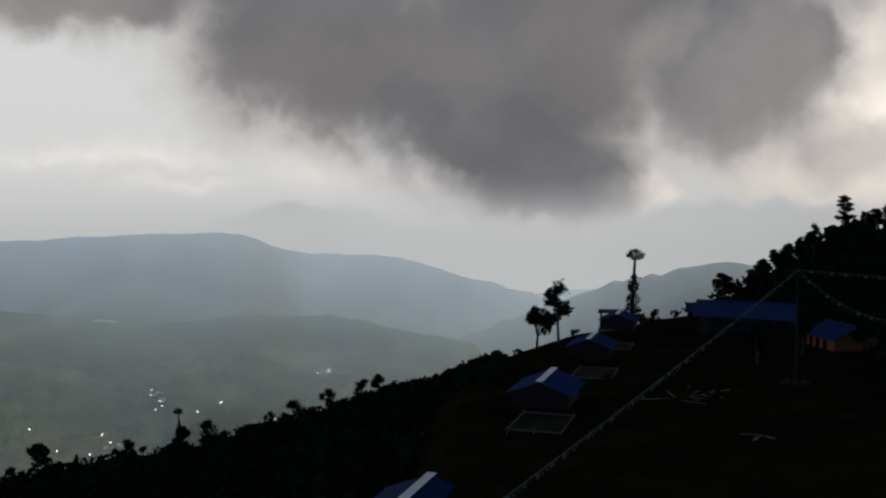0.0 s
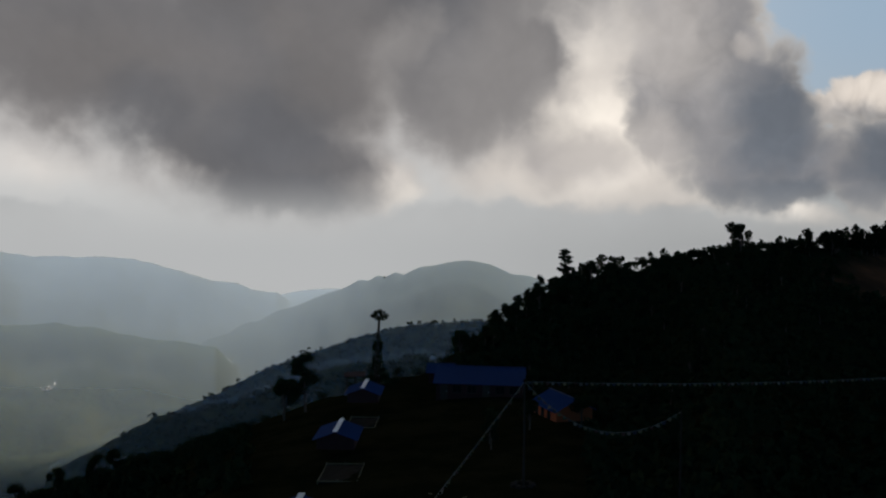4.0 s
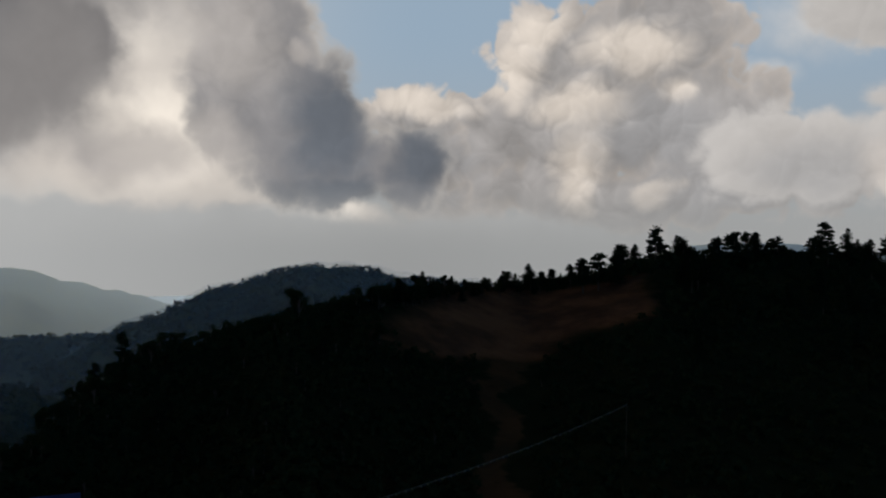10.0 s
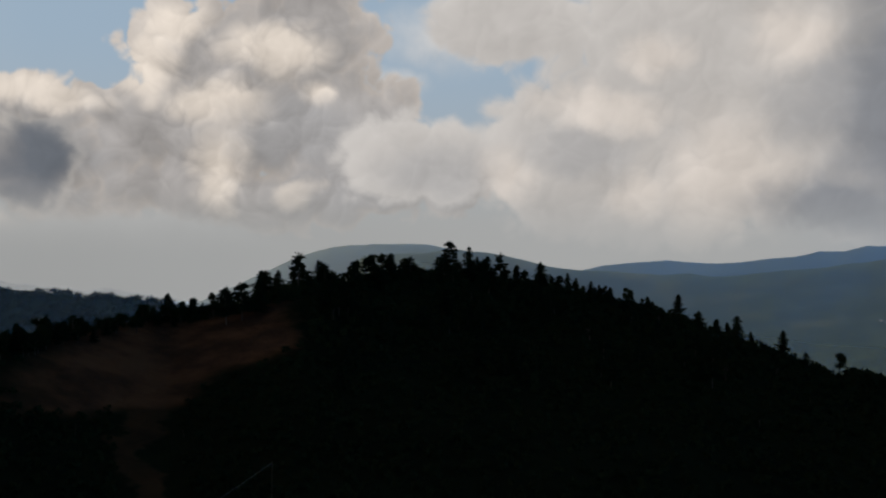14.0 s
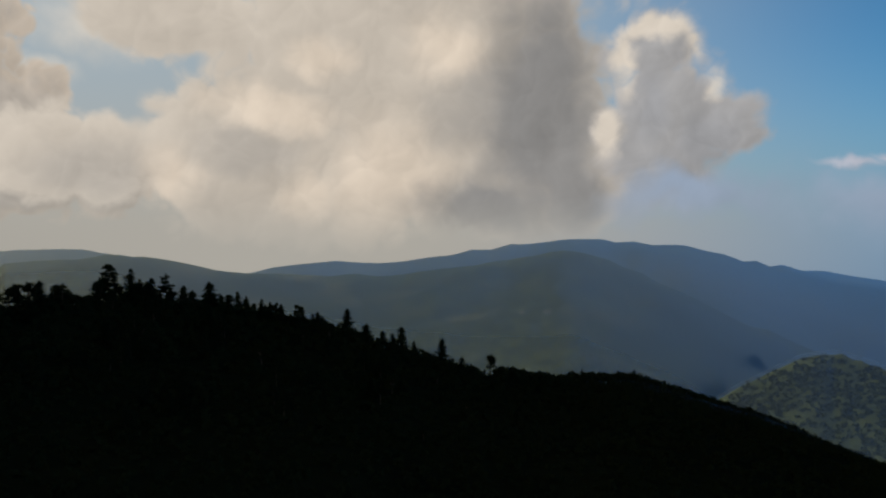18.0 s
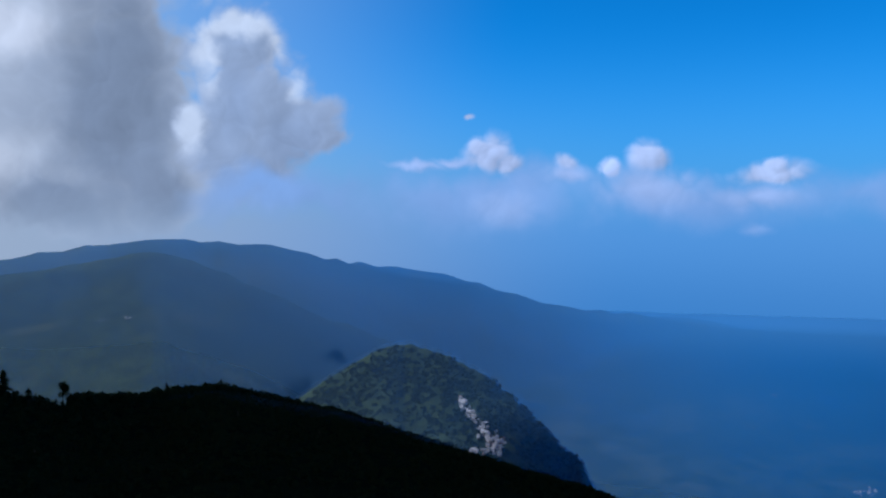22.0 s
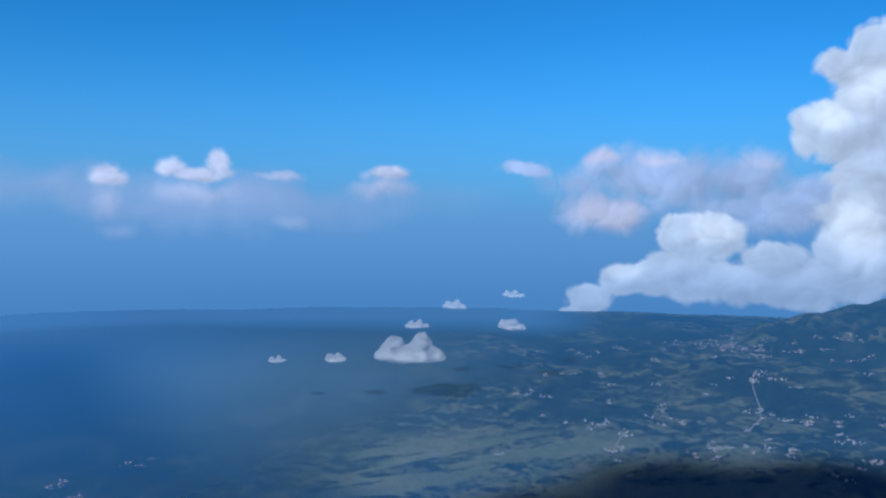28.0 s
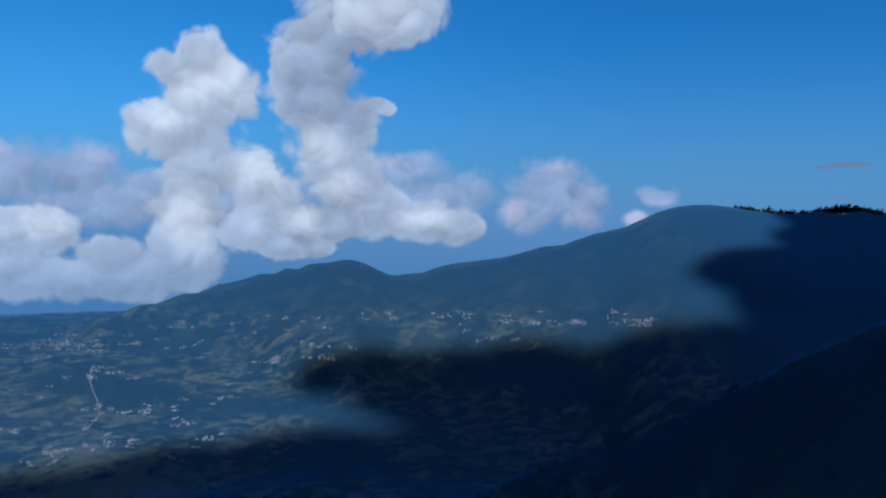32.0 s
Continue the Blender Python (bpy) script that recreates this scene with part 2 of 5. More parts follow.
# broad bright cloud
air = cloud(air, [(-87.4, 9.5, 12.5, 9.8), (-94.9, 9.0, 8.0, 10.8), (-77.7, 3.5, 7.5, 4.9), (-83.7, 2.1, 12.1, 4.2), (-73.3, 12.8, 6.3, 2.6), (-96.4, 1.8, 6.7, 3.5), (-101.4, 3.8, 3.3, 3.6), (-89.3, 17.2, 15.9, 5.3), (-78.4, 6.5, 6.4, 2.8), (-67.3, 3.8, 5.8, 3.2)],
            (0.53, 0.51, 0.495), (0.49, 0.47, 0.455), -0.05, 0.26, 0.6, 0.45, 0.5, 0.4, (0.9, 0.5),
            [((0.68, 0.62, 0.57), 0.75, [(-87.5, 2.4, 4.2, 4.2), (-82.9, 10.6, 2.1, 1.1), (-79.9, 7.3, 3.8, 1.2), (-73.2, 2.6, 1.9, 1.7), (-91.6, 11.6, 2.6, 1.9), (-81.8, 1.7, 2.3, 1.5)]),
             ((0.2, 0.215, 0.245), 0.9, [(-97.8, 7.1, 4.4, 9.6), (-93.8, 1.1, 4.9, 2.2), (-99.6, 2.4, 3.3, 2.6)]),
             ((0.36, 0.36, 0.37), 0.6, [(-68.6, 3.1, 4.0, 1.8), (-78.0, 4.7, 3.0, 1.5), (-92.3, 7.6, 2.6, 2.3)])])
# cloud with a sunlit edge
air = cloud(air, [(-105.2, 11.1, 3.3, 2.3), (-106.1, 7.2, 4.0, 3.9), (-105.1, 3.7, 4.1, 3.2), (-109.0, 6.5, 2.8, 2.6), (-110.5, 5.6, 1.7, 1.2), (-102.4, 5.9, 1.6, 1.6)],
            (0.37, 0.38, 0.42), (0.31, 0.33, 0.375), -0.12, 0.42, 0.5, 0.6, 0.6, 0.35, (1.0, 0.4),
            [((0.66, 0.625, 0.59), 0.75, [(-104.8, 12.3, 3.7, 0.8), (-103.2, 10.6, 0.7, 2.2), (-102.0, 5.9, 1.1, 1.5), (-108.9, 9.2, 0.6, 0.8), (-107.6, 11.1, 0.8, 1.0)]),
             ((0.28, 0.305, 0.36), 0.8, [(-106.1, 2.6, 3.5, 1.8), (-108.7, 5.3, 2.1, 2.1), (-105.1, 7.6, 1.1, 2.1)])])
# lavender bank along the horizon
air = cloud(air, [(-120.5, 1.8, 11.6, 2.6), (-133.9, 1.6, 8.2, 2.4), (-154.1, 1.2, 19.3, 2.3), (-108.0, 1.8, 7.8, 2.2)],
            (0.24, 0.34, 0.51), (0.26, 0.35, 0.51), -0.1, 0.9, 0.6, 0.2, 0.2, 0.7, (0.6, 0.6))
# small far heaped clouds
air = cloud(air, [(-121.6, 4.7, 1.6, 1.3), (-122.8, 4.0, 1.1, 0.8), (-120.9, 5.1, 0.8, 0.8), (-126.7, 4.0, 0.8, 0.7), (-129.5, 3.9, 0.7, 0.6), (-131.9, 4.5, 1.4, 1.1), (-139.1, 3.3, 2.4, 0.8), (-139.5, 3.9, 0.8, 0.5), (-148.0, 2.7, 1.1, 0.7), (-151.7, 3.5, 1.0, 0.7), (-153.5, 3.1, 2.2, 0.5), (-155.0, 3.9, 0.7, 0.9), (-165.9, 3.3, 1.5, 0.5), (-120.2, 7.1, 0.4, 0.3)],
            (0.36, 0.43, 0.56), (0.45, 0.47, 0.56), -0.2, 0.7, 0.5, 1.2, 0.7, 0.12, (0.5, 0.35))
# their faint lower parts
air = cloud(air, [(-116.8, 3.9, 2.9, 0.4), (-119.1, 4.2, 1.7, 0.4), (-122.3, 0.9, 2.8, 1.5), (-132.0, 2.5, 4.1, 1.9), (-138.7, 1.9, 4.2, 1.1), (-138.5, -0.2, 1.3, 0.7), (-147.8, 1.0, 1.1, 1.3), (-148.6, -0.7, 1.7, 0.8), (-153.7, 1.9, 3.7, 1.0), (-158.7, 3.0, 1.9, 0.4), (-159.4, -0.1, 1.6, 0.8), (-165.7, 2.3, 2.8, 0.9), (-126.7, 3.2, 2.2, 0.9)],
            (0.36, 0.42, 0.56), (0.37, 0.42, 0.55), -0.05, 1.0, 0.6, 0.5, 0.5, 0.2, (0.5, 0.35))
# far mountain lost in the haze
air = cloud(air, [(-48.6, -3.3, 15.6, 3.7), (-30.5, -2.6, 12.0, 3.6), (-20.6, -1.9, 11.3, 3.2), (9.3, -1.8, 7.0, 2.5)],
            (0.43, 0.44, 0.445), (0.42, 0.43, 0.435), -0.02, 0.25, 0.6, 0.1, 0.1, 0.25, (0.5, 0.5))
air = W.mix(W.math("MULTIPLY", W.ramp(EL, 3.0, -2.5), 0.85), air, haze_colour)
# lavender cloud behind the towers
air = cloud(air, [(-180.0, 4.1, 1.3, 0.9), (-184.4, 2.9, 7.3, 1.9), (-180.5, 0.7, 3.0, 1.6), (-188.7, 2.8, 3.3, 1.9), (-209.6, 3.5, 3.0, 1.3), (-211.4, 2.0, 4.1, 1.7), (-219.2, 2.5, 2.7, 1.7), (-217.9, 0.9, 1.8, 1.5), (-220.9, 1.6, 2.1, 1.7), (-224.7, 0.4, 0.8, 0.6), (-226.1, 1.9, 1.5, 0.7), (-174.9, 3.5, 1.7, 0.5), (-194.9, 1.3, 11.3, 1.9)],
            (0.36, 0.42, 0.56), (0.33, 0.41, 0.57), -0.25, 0.6, 0.6, 0.9, 0.6, 0.15, (0.5, 0.8),
            [((0.5, 0.48, 0.56), 0.75, [(-180.5, 0.7, 2.5, 1.1), (-180.0, 4.7, 1.1, 0.5), (-184.1, 4.3, 1.4, 0.4), (-190.1, 4.2, 1.9, 0.5), (-219.2, 3.8, 1.4, 0.5), (-217.0, 0.7, 0.9, 0.9), (-220.9, -0.2, 1.4, 0.7), (-208.8, 4.1, 1.5, 0.5), (-224.7, 0.5, 0.7, 0.4)])])
# far towering cloud
air = cloud(air, [(-206.9, 13.9, 5.1, 2.7), (-204.7, 12.3, 3.4, 2.1), (-209.9, 13.4, 2.3, 1.9), (-204.0, 10.5, 3.0, 2.5), (-203.6, 8.0, 3.2, 2.1), (-205.6, 6.8, 2.2, 2.1), (-207.8, 7.7, 1.1, 0.6), (-204.3, 5.0, 2.4, 2.4), (-205.5, 2.7, 2.6, 2.2), (-207.5, 0.9, 3.1, 1.9), (-210.9, 0.3, 3.1, 1.6), (-213.1, -0.3, 2.0, 1.1), (-201.7, 9.5, 1.1, 2.5), (-204.7, -0.2, 3.3, 1.5)],
            (0.45, 0.51, 0.59), (0.4, 0.455, 0.54), -0.1, 0.26, 0.5, 0.85, 0.8, 0.12, (0.5, 0.8),
            [((0.64, 0.67, 0.7), 0.75, [(-206.6, 13.8, 3.8, 1.5), (-204.0, 5.4, 1.5, 1.5), (-211.1, 0.4, 1.9, 0.8), (-205.1, 2.4, 1.5, 1.1)]),
             ((0.3, 0.36, 0.46), 0.7, [(-205.5, 7.7, 1.9, 2.3), (-205.5, 10.2, 1.5, 1.9), (-202.8, 8.4, 1.5, 1.9)])])
# towering white cloud, nearer
air = cloud(air, [(-196.2, 10.6, 1.8, 1.6), (-194.1, 9.6, 1.4, 1.3), (-196.4, 8.4, 3.5, 2.7), (-194.6, 6.0, 3.0, 2.3), (-196.2, 3.6, 3.0, 2.5), (-195.7, 0.6, 2.7, 2.7), (-183.3, -3.4, 2.0, 1.2), (-195.3, -2.3, 2.5, 2.4), (-192.5, -3.6, 3.9, 1.6), (-189.2, -3.5, 3.8, 1.5), (-186.1, -3.5, 2.9, 1.4), (-187.2, -0.9, 1.8, 1.7), (-184.9, -0.6, 1.3, 1.4), (-185.1, -2.7, 2.1, 1.6), (-181.2, -3.6, 2.2, 1.2), (-179.4, -4.8, 1.6, 1.1), (-178.3, -5.8, 1.0, 0.6), (-199.4, 2.8, 2.1, 1.9), (-200.3, 0.9, 2.6, 2.1), (-202.5, -0.3, 2.1, 1.7), (-199.4, -0.4, 2.6, 1.7), (-203.7, -1.7, 1.6, 0.7), (-201.7, -1.5, 2.9, 1.1), (-190.4, -2.2, 2.4, 1.2)],
            (0.5, 0.55, 0.62), (0.45, 0.505, 0.58), -0.1, 0.22, 0.5, 0.85, 0.8, 0.1, (0.4, 0.8),
            [((0.7, 0.725, 0.75), 0.75, [(-196.4, 8.4, 2.3, 1.7), (-199.6, 3.2, 1.5, 1.3), (-195.7, -0.2, 1.7, 1.9), (-193.8, 6.7, 1.1, 0.9), (-187.2, -0.4, 1.2, 0.9), (-181.3, -3.0, 1.4, 0.6), (-202.8, -0.0, 1.4, 0.8), (-197.9, 9.5, 1.1, 1.1)]),
             ((0.4, 0.45, 0.54), 0.7, [(-197.5, 5.8, 1.5, 1.9), (-189.7, -4.1, 7.4, 1.0), (-197.9, 0.2, 1.1, 2.3), (-192.7, -2.1, 2.2, 1.1), (-186.1, -3.5, 2.2, 0.9)])])
air = W.mix(W.math("MULTIPLY", W.ramp(EL, 1.0, -5.0), 0.42), air, haze_colour)
# thin grey streak
air = cloud(air, [(-237.4, 3.8, 2.1, 0.3)],
            (0.16, 0.24, 0.36), (0.16, 0.24, 0.36), 0, 0.6, 0.5, 0.3, 0.3, 0.3, (0.5, 0.5))
back = W.node("ShaderNodeBackground")
W.put(back.inputs[0], air)
out = W.node("ShaderNodeOutputWorld")
WT.links.new(back.outputs[0], out.inputs[0])

# ---- materials ----
def material(name):
    m = bpy.data.materials.new(name)
    m.use_nodes = True
    t = Tree(m.node_tree)
    return m, t, m.node_tree.nodes["Principled BSDF"]


def plain(name, colour, rough=0.8, metal=0.0, vary=0.25, scale=3.0, bump=0.2, spec=0.3):
    """A surface with two scales of variation, set by the object's own random number."""
    m, t, b = material(name)
    p = t.node("ShaderNodeTexCoord").outputs["Object"]
    coarse, fine = t.noise(p, scale, 3.0), t.noise(p, scale * 9, 4.0)
    rnd = t.node("ShaderNodeObjectInfo").outputs["Random"]
    k = t.math("MULTIPLY_ADD", t.math("ADD", t.math("ADD", coarse, fine), rnd), vary, 1.0 - 1.5 * vary)
    t.put(b.inputs["Base Color"], t.vec("SCALE", colour))
    sc = b.inputs["Base Color"].links[0].from_node
    t.put(sc.inputs["Scale"], k)
    b.inputs["Roughness"].default_value, b.inputs["Metallic"].default_value = rough, metal
    b.inputs["Specular IOR Level"].default_value = spec
    bn = t.node("ShaderNodeBump")
    bn.inputs["Strength"].default_value = bump
    t.put(bn.inputs["Height"], fine)
    t.put(b.inputs["Normal"], bn.outputs[0])
    return m


# ---- the land, one sheet out to the horizon ----
def lattice(ix, iy, seed):
    n = (ix * 374761393 + iy * 668265263 + seed * 1442695041) & 0xFFFFFFFF
    n = ((n ^ (n >> 13)) * 1274126177) & 0xFFFFFFFF
    return ((n ^ (n >> 16)) & 0xFFFF) / 65535.0


def value_noise(x, y, seed=0):
    ix, iy = np.floor(x).astype(np.int64), np.floor(y).astype(np.int64)
    fx, fy = x - ix, y - iy
    fx, fy = fx * fx * (3 - 2 * fx), fy * fy * (3 - 2 * fy)
    a = lattice(ix, iy, seed) * (1 - fx) + lattice(ix + 1, iy, seed) * fx
    b = lattice(ix, iy + 1, seed) * (1 - fx) + lattice(ix + 1, iy + 1, seed) * fx
    return (a * (1 - fy) + b * fy) * 2 - 1


def fractal(x, y, size, octaves=4, seed=0, ridged=False):
    total, amp, s = 0.0, 1.0, size
    for k in range(octaves):
        v = value_noise(x / s + 17.3 * k, y / s - 9.1 * k, seed + k)
        total = total + amp * ((1 - 2 * np.abs(v)) if ridged else v)
        amp, s = amp * 0.5, s * 0.5
    return total


def step01(x, lo, hi):
    k = np.clip((x - lo) / (hi - lo), 0, 1)
    return k * k * (3 - 2 * k)


# the crest of the hill that the camera climbs from: azimuth, distance, height
CREST = [(60, 70, -34), (27, 125, -36), (17, 123, -33), (6, 122, -27), (-3, 118, -21), (-7, 112, -16.5), (-16, 122, -13.5),
         (-20, 130, -9), (-25, 148, -1.6), (-36, 173, 3), (-44, 219, 2.5), (-52, 281, 0), (-60, 285, 10), (-65, 330, 11),
         (-70, 378, 9), (-78, 425, -3.5), (-85, 430, -15.5), (-91, 440, -32), (-95, 490, -48), (-100, 700, -88),
         (-104, 740, -92), (-112, 800, -132), (-120, 850, -183), (-127, 890, -228), (-140, 700, -230), (-165, 300, -90), (-200, 200, -60), (-235, 150, -45), (-300, 70, -34)]
# ridges: distance, steepness towards the hill and away from it, roughness, crest as (azimuth, height)
RIDGES = dict(
    far_left=(4400, 0.30, 0.4, 14, [(60, -260), (40, -150), (27, -128), (19, -98), (13, -94), (9.5, -205), (4, -202), (-0.6, -295), (-6, -408)]),
    mid_left=(3300, 0.29, 0.5, 16, [(60, -380), (40, -300), (27, -330), (21, -392), (12, -374), (7, -392), (3, -440), (-2, -490)]),
    cone_hill=(3600, 0.31, 0.5, 10, [(2, -590), (-3, -477), (-8, -363), (-12, -263), (-15.4, -212), (-17.2, -178), (-18.3, -158), (-19.4, -182), (-21.5, -222), (-24.5, -272), (-28, -350)]),
    field_slope=(2185, 0.30, 0.4, 10, [(4, -540), (-0.3, -471), (-2.2, -440), (-5.2, -391), (-9.3, -336), (-12.5, -298), (-14.6, -274), (-17.6, -267), (-24, -266), (-34, -280)]),
    near_spur=(900, 0.30, 0.45, 6, [(8, -250), (1.5, -201), (-1.6, -195), (-4.8, -180), (-6.8, -171), (-9.3, -159), (-12.5, -149), (-18, -142), (-24, -160)]),
    wooded_hill=(1250, 0.34, 0.5, 6, [(-20, -190), (-24, -138), (-27, -113), (-30, -86), (-36.5, -47), (-38.5, -47), (-43, -68), (-50, -80), (-58, -110)]),
    pale_hill=(3600, 0.4, 0.5, 8, [(-52, -330), (-55, -262), (-59, -138), (-62, -72), (-65, -55), (-71, -85), (-77, -167), (-84, -230)]),
    long_ridge=(4300, 0.27, 0.4, 8, [(-66, -250), (-78, -205), (-82, -148), (-88, -141), (-95, -68), (-99.7, -24), (-107, -50), (-111, -121), (-119, -210), (-125, -322), (-130, -375), (-138, -433), (-143, -500)]),
    peak=(3000, 0.25, 0.45, 8, [(-64, -90), (-71, -66), (-77, -132), (-84, -140), (-88, -140), (-95, -90), (-99.7, -40), (-102, -75), (-106.5, -168), (-110, -256), (-115, -355), (-119, -435), (-128, -650)]),
    village_spur=(1750, 0.42, 0.36, 7, [(-98, -620), (-106, -380), (-110, -286), (-114, -212), (-116, -196), (-119, -226), (-122, -272), (-124.5, -340), (-128, -440)]),
    east_ridge=(4300, 0.40, 0.4, 8, [(-190, -380), (-197, -262), (-202, -165), (-205.2, -114), (-207, -128), (-208.6, -206), (-212, -147), (-215.5, -108), (-220, -26), (-223, 34), (-227.4, 160), (-229.5, 170), (-234, 130), (-240, 140), (-260, 60)]),
    dark_slope=(1500, 0.42, 0.5, 7, [(-211, -480), (-216, -408), (-222, -330), (-228, -262), (-234.5, -163), (-240, -82), (-255, -60), (-275, -200)]),
)


def curve_of(points, az, k):
    pts = sorted((p[0], p[k]) for p in points)
    xs, ys = [p[0] for p in pts], [p[1] for p in pts]
    return sum(w * np.interp(az + d, xs, ys) for d, w in ((-1.0, 0.15), (-0.5, 0.22), (0.0, 0.26), (0.5, 0.22), (1.0, 0.15)))


def crest_distance(name, az):
    """Distance of a ridge's crest; the village spur runs towards the hill as it falls."""
    rk = RIDGES[name][0]
    return np.clip(rk + 33 * (az + 116), 1300, rk) if name == "village_spur" else np.full_like(az, rk, dtype=float)


def land(az, r):
    """Height of the land at azimuth az (degrees, -300 to 60) and distance r."""
    a = np.radians(az)
    x, y = -np.sin(a) * r, np.cos(a) * r
    z = -640 + 210 * step01(r, 2200, 4900) * step01(az, 5, -10) + 9 * fractal(x, y, 700, 4, 5) * step01(r, 500, 1500)
    gully = fractal(x, y, 420, 4, 11, True)
    for k, (name, (rk, near, far, rough, pts)) in enumerate(RIDGES.items()):
        lo, hi = min(p[0] for p in pts), max(p[0] for p in pts)
        crest = curve_of(pts, az, 1) - 55 * np.maximum(lo - az, 0) - 55 * np.maximum(az - hi, 0)
        crest_r = crest_distance(name, az)
        crest = 50 + (crest - 50) * crest_r / rk
        side = fractal(az * 3.1 + 40 * k, az * 0, 4.0, 4, 31 + k) * np.exp(-np.abs(r - crest_r) / 60)
        bend = rk * 0.05 * fractal(az, az * 0, 9.0, 2, 71 + k)
        d = r - crest_r - bend * 0.6
        drop = np.where(d < 0, -d * near, d * far)
        soft = np.minimum(drop, 60) / 60
        h = crest + rough * 0.45 * side - drop * (1 + 0.03 * gully) + rough * (1.3 * fractal(x, y, 420, 3, 51 + k) + 0.8 * fractal(x, y, 130, 3, 51 + k)) * soft
        z = np.maximum(z, h)
    rc, zc = curve_of(CREST, az, 1), curve_of(CREST, az, 2)
    s = r / rc
    flat = -13 + 0.07 * np.clip(x, -25, 25) - 0.065 * np.clip(y - 50, -50, 60) * step01(az, -60, -25)
    bulge = 1.1 + 6.9 * step01(az, 3, -6) * step01(az, -36, -26) + 0.5 * step01(az, -26, -36)
    inner = flat + (zc - flat) * np.clip(s, 0, 1) ** bulge - 7 * np.sin(np.pi * np.clip(s, 0, 1)) * step01(az, -22, -40) * step01(rc, 130, 220)
    h = np.where(r < rc, inner, zc - 0.30 * (r - rc) - 0.0004 * np.minimum(r - rc, 400) ** 2)
    h = h + 1.2 * fractal(x, y, 40, 4, 3) * step01(s, 0.15, 0.5) * step01(r, 60, 200) + 0.12 * fractal(x, y, 9, 3, 4)
    return np.maximum(z, h)


def ground_at(x, y):
    az = math.degrees(math.atan2(-x, y))
    if az > 60:
        az -= 360
    return float(land(np.array([az]), np.array([math.hypot(x, y)]))[0])


AZS = np.concatenate([np.arange(-300, -246, 1.5), np.arange(-246, 30, 0.2), np.arange(30, 60, 1.5)])
RS = np.concatenate([np.linspace(0.02, 60, 18), np.geomspace(64, 900, 60), np.geomspace(915, 4900, 95)])


def polar_sheet(name, azs, rs, height, facing=False):
    A, R = np.meshgrid(azs, rs, indexing="ij")
    Z = height(A, R)
    a = np.radians(A)
    co = np.stack([-np.sin(a) * R, np.cos(a) * R, Z], -1).reshape(-1, 3)
    na, nr = len(azs), len(rs)
    i, j = np.meshgrid(np.arange(na), np.arange(nr - 1), indexing="ij")
    i2 = (i + 1) % na
    quads = np.stack([i * nr + j, i * nr + j + 1, i2 * nr + j + 1, i2 * nr + j], -1).reshape(-1, 4)
    if facing:                      # leave out the slopes that fall away from the hill
        a, b, c = co[quads[:, 0]], co[quads[:, 1]], co[quads[:, 2]]
        n = np.cross(b - a, c - a)
        ez = np.repeat(eye_height(azs), nr - 1)
        to_eye = np.stack([ez * 0, ez * 0, ez], -1) - a
        quads = quads[((n * to_eye).sum(1) > -0.02 * np.linalg.norm(n, axis=1) * np.linalg.norm(to_eye, axis=1)) | (a[:, 2] < -540)]
    me = bpy.data.meshes.new(name)
    me.vertices.add(len(co))
    me.vertices.foreach_set("co", co.ravel())
    me.loops.add(quads.size)
    me.loops.foreach_set("vertex_index", quads.ravel().astype(np.int32))
    me.polygons.add(len(quads))
    me.polygons.foreach_set("loop_start", np.arange(0, quads.size, 4, dtype=np.int32))
    me.polygons.foreach_set("use_smooth", np.ones(len(quads), dtype=bool))
    me.update(calc_edges=True)
    return new(name, me)


ground = tagged(polar_sheet("ground", AZS, RS, land), "wooded hills falling to a wide farmed valley plain", "ground", kind="structure")

m_land, t, b = material("land")
pos = t.node("ShaderNodeNewGeometry").outputs["Position"]
ps = t.node("ShaderNodeSeparateXYZ")
t.put(ps.inputs[0], pos)
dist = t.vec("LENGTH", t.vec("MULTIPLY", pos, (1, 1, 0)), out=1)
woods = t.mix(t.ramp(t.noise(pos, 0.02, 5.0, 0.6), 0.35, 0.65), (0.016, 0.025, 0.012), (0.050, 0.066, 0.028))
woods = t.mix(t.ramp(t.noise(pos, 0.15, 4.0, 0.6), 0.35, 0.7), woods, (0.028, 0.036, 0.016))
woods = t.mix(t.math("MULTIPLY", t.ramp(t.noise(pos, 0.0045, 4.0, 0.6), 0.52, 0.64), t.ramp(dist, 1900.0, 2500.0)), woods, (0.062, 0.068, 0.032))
# near woods painted darker than far ones, standing in for the hill's deep shade
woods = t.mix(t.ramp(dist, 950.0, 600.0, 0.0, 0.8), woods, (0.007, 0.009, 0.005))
# farmed plots on the plain and on gentle ground
plots = t.node("ShaderNodeTexVoronoi", feature="F1")
t.put(plots.inputs["Vector"], t.vec("ADD", t.vec("MULTIPLY", pos, (0.8, 0.95, 0)), t.vec("MULTIPLY", t.noise(pos, 0.01, 3.0, out=1), (90, 90, 0))))
plots.inputs["Scale"].default_value = 0.026
pick = t.node("ShaderNodeSeparateColor")
t.put(pick.inputs[0], plots.outputs["Color"])
field = t.mix(pick.outputs[1], (0.12, 0.135, 0.055), (0.21, 0.19, 0.09))
field = t.mix(t.ramp(t.noise(pos, 0.035, 4.0, 0.65), 0.45, 0.62), field, (0.040, 0.055, 0.024))
low = t.ramp(ps.outputs[2], -255.0, -430.0)
wide_fields = t.ramp(t.vec("LENGTH", t.vec("MULTIPLY", t.vec("SUBTRACT", pos, (60.0, -2350.0, 0.0)), (0.001, 0.0016, 0.0)), out=1), 0.85, 0.5)
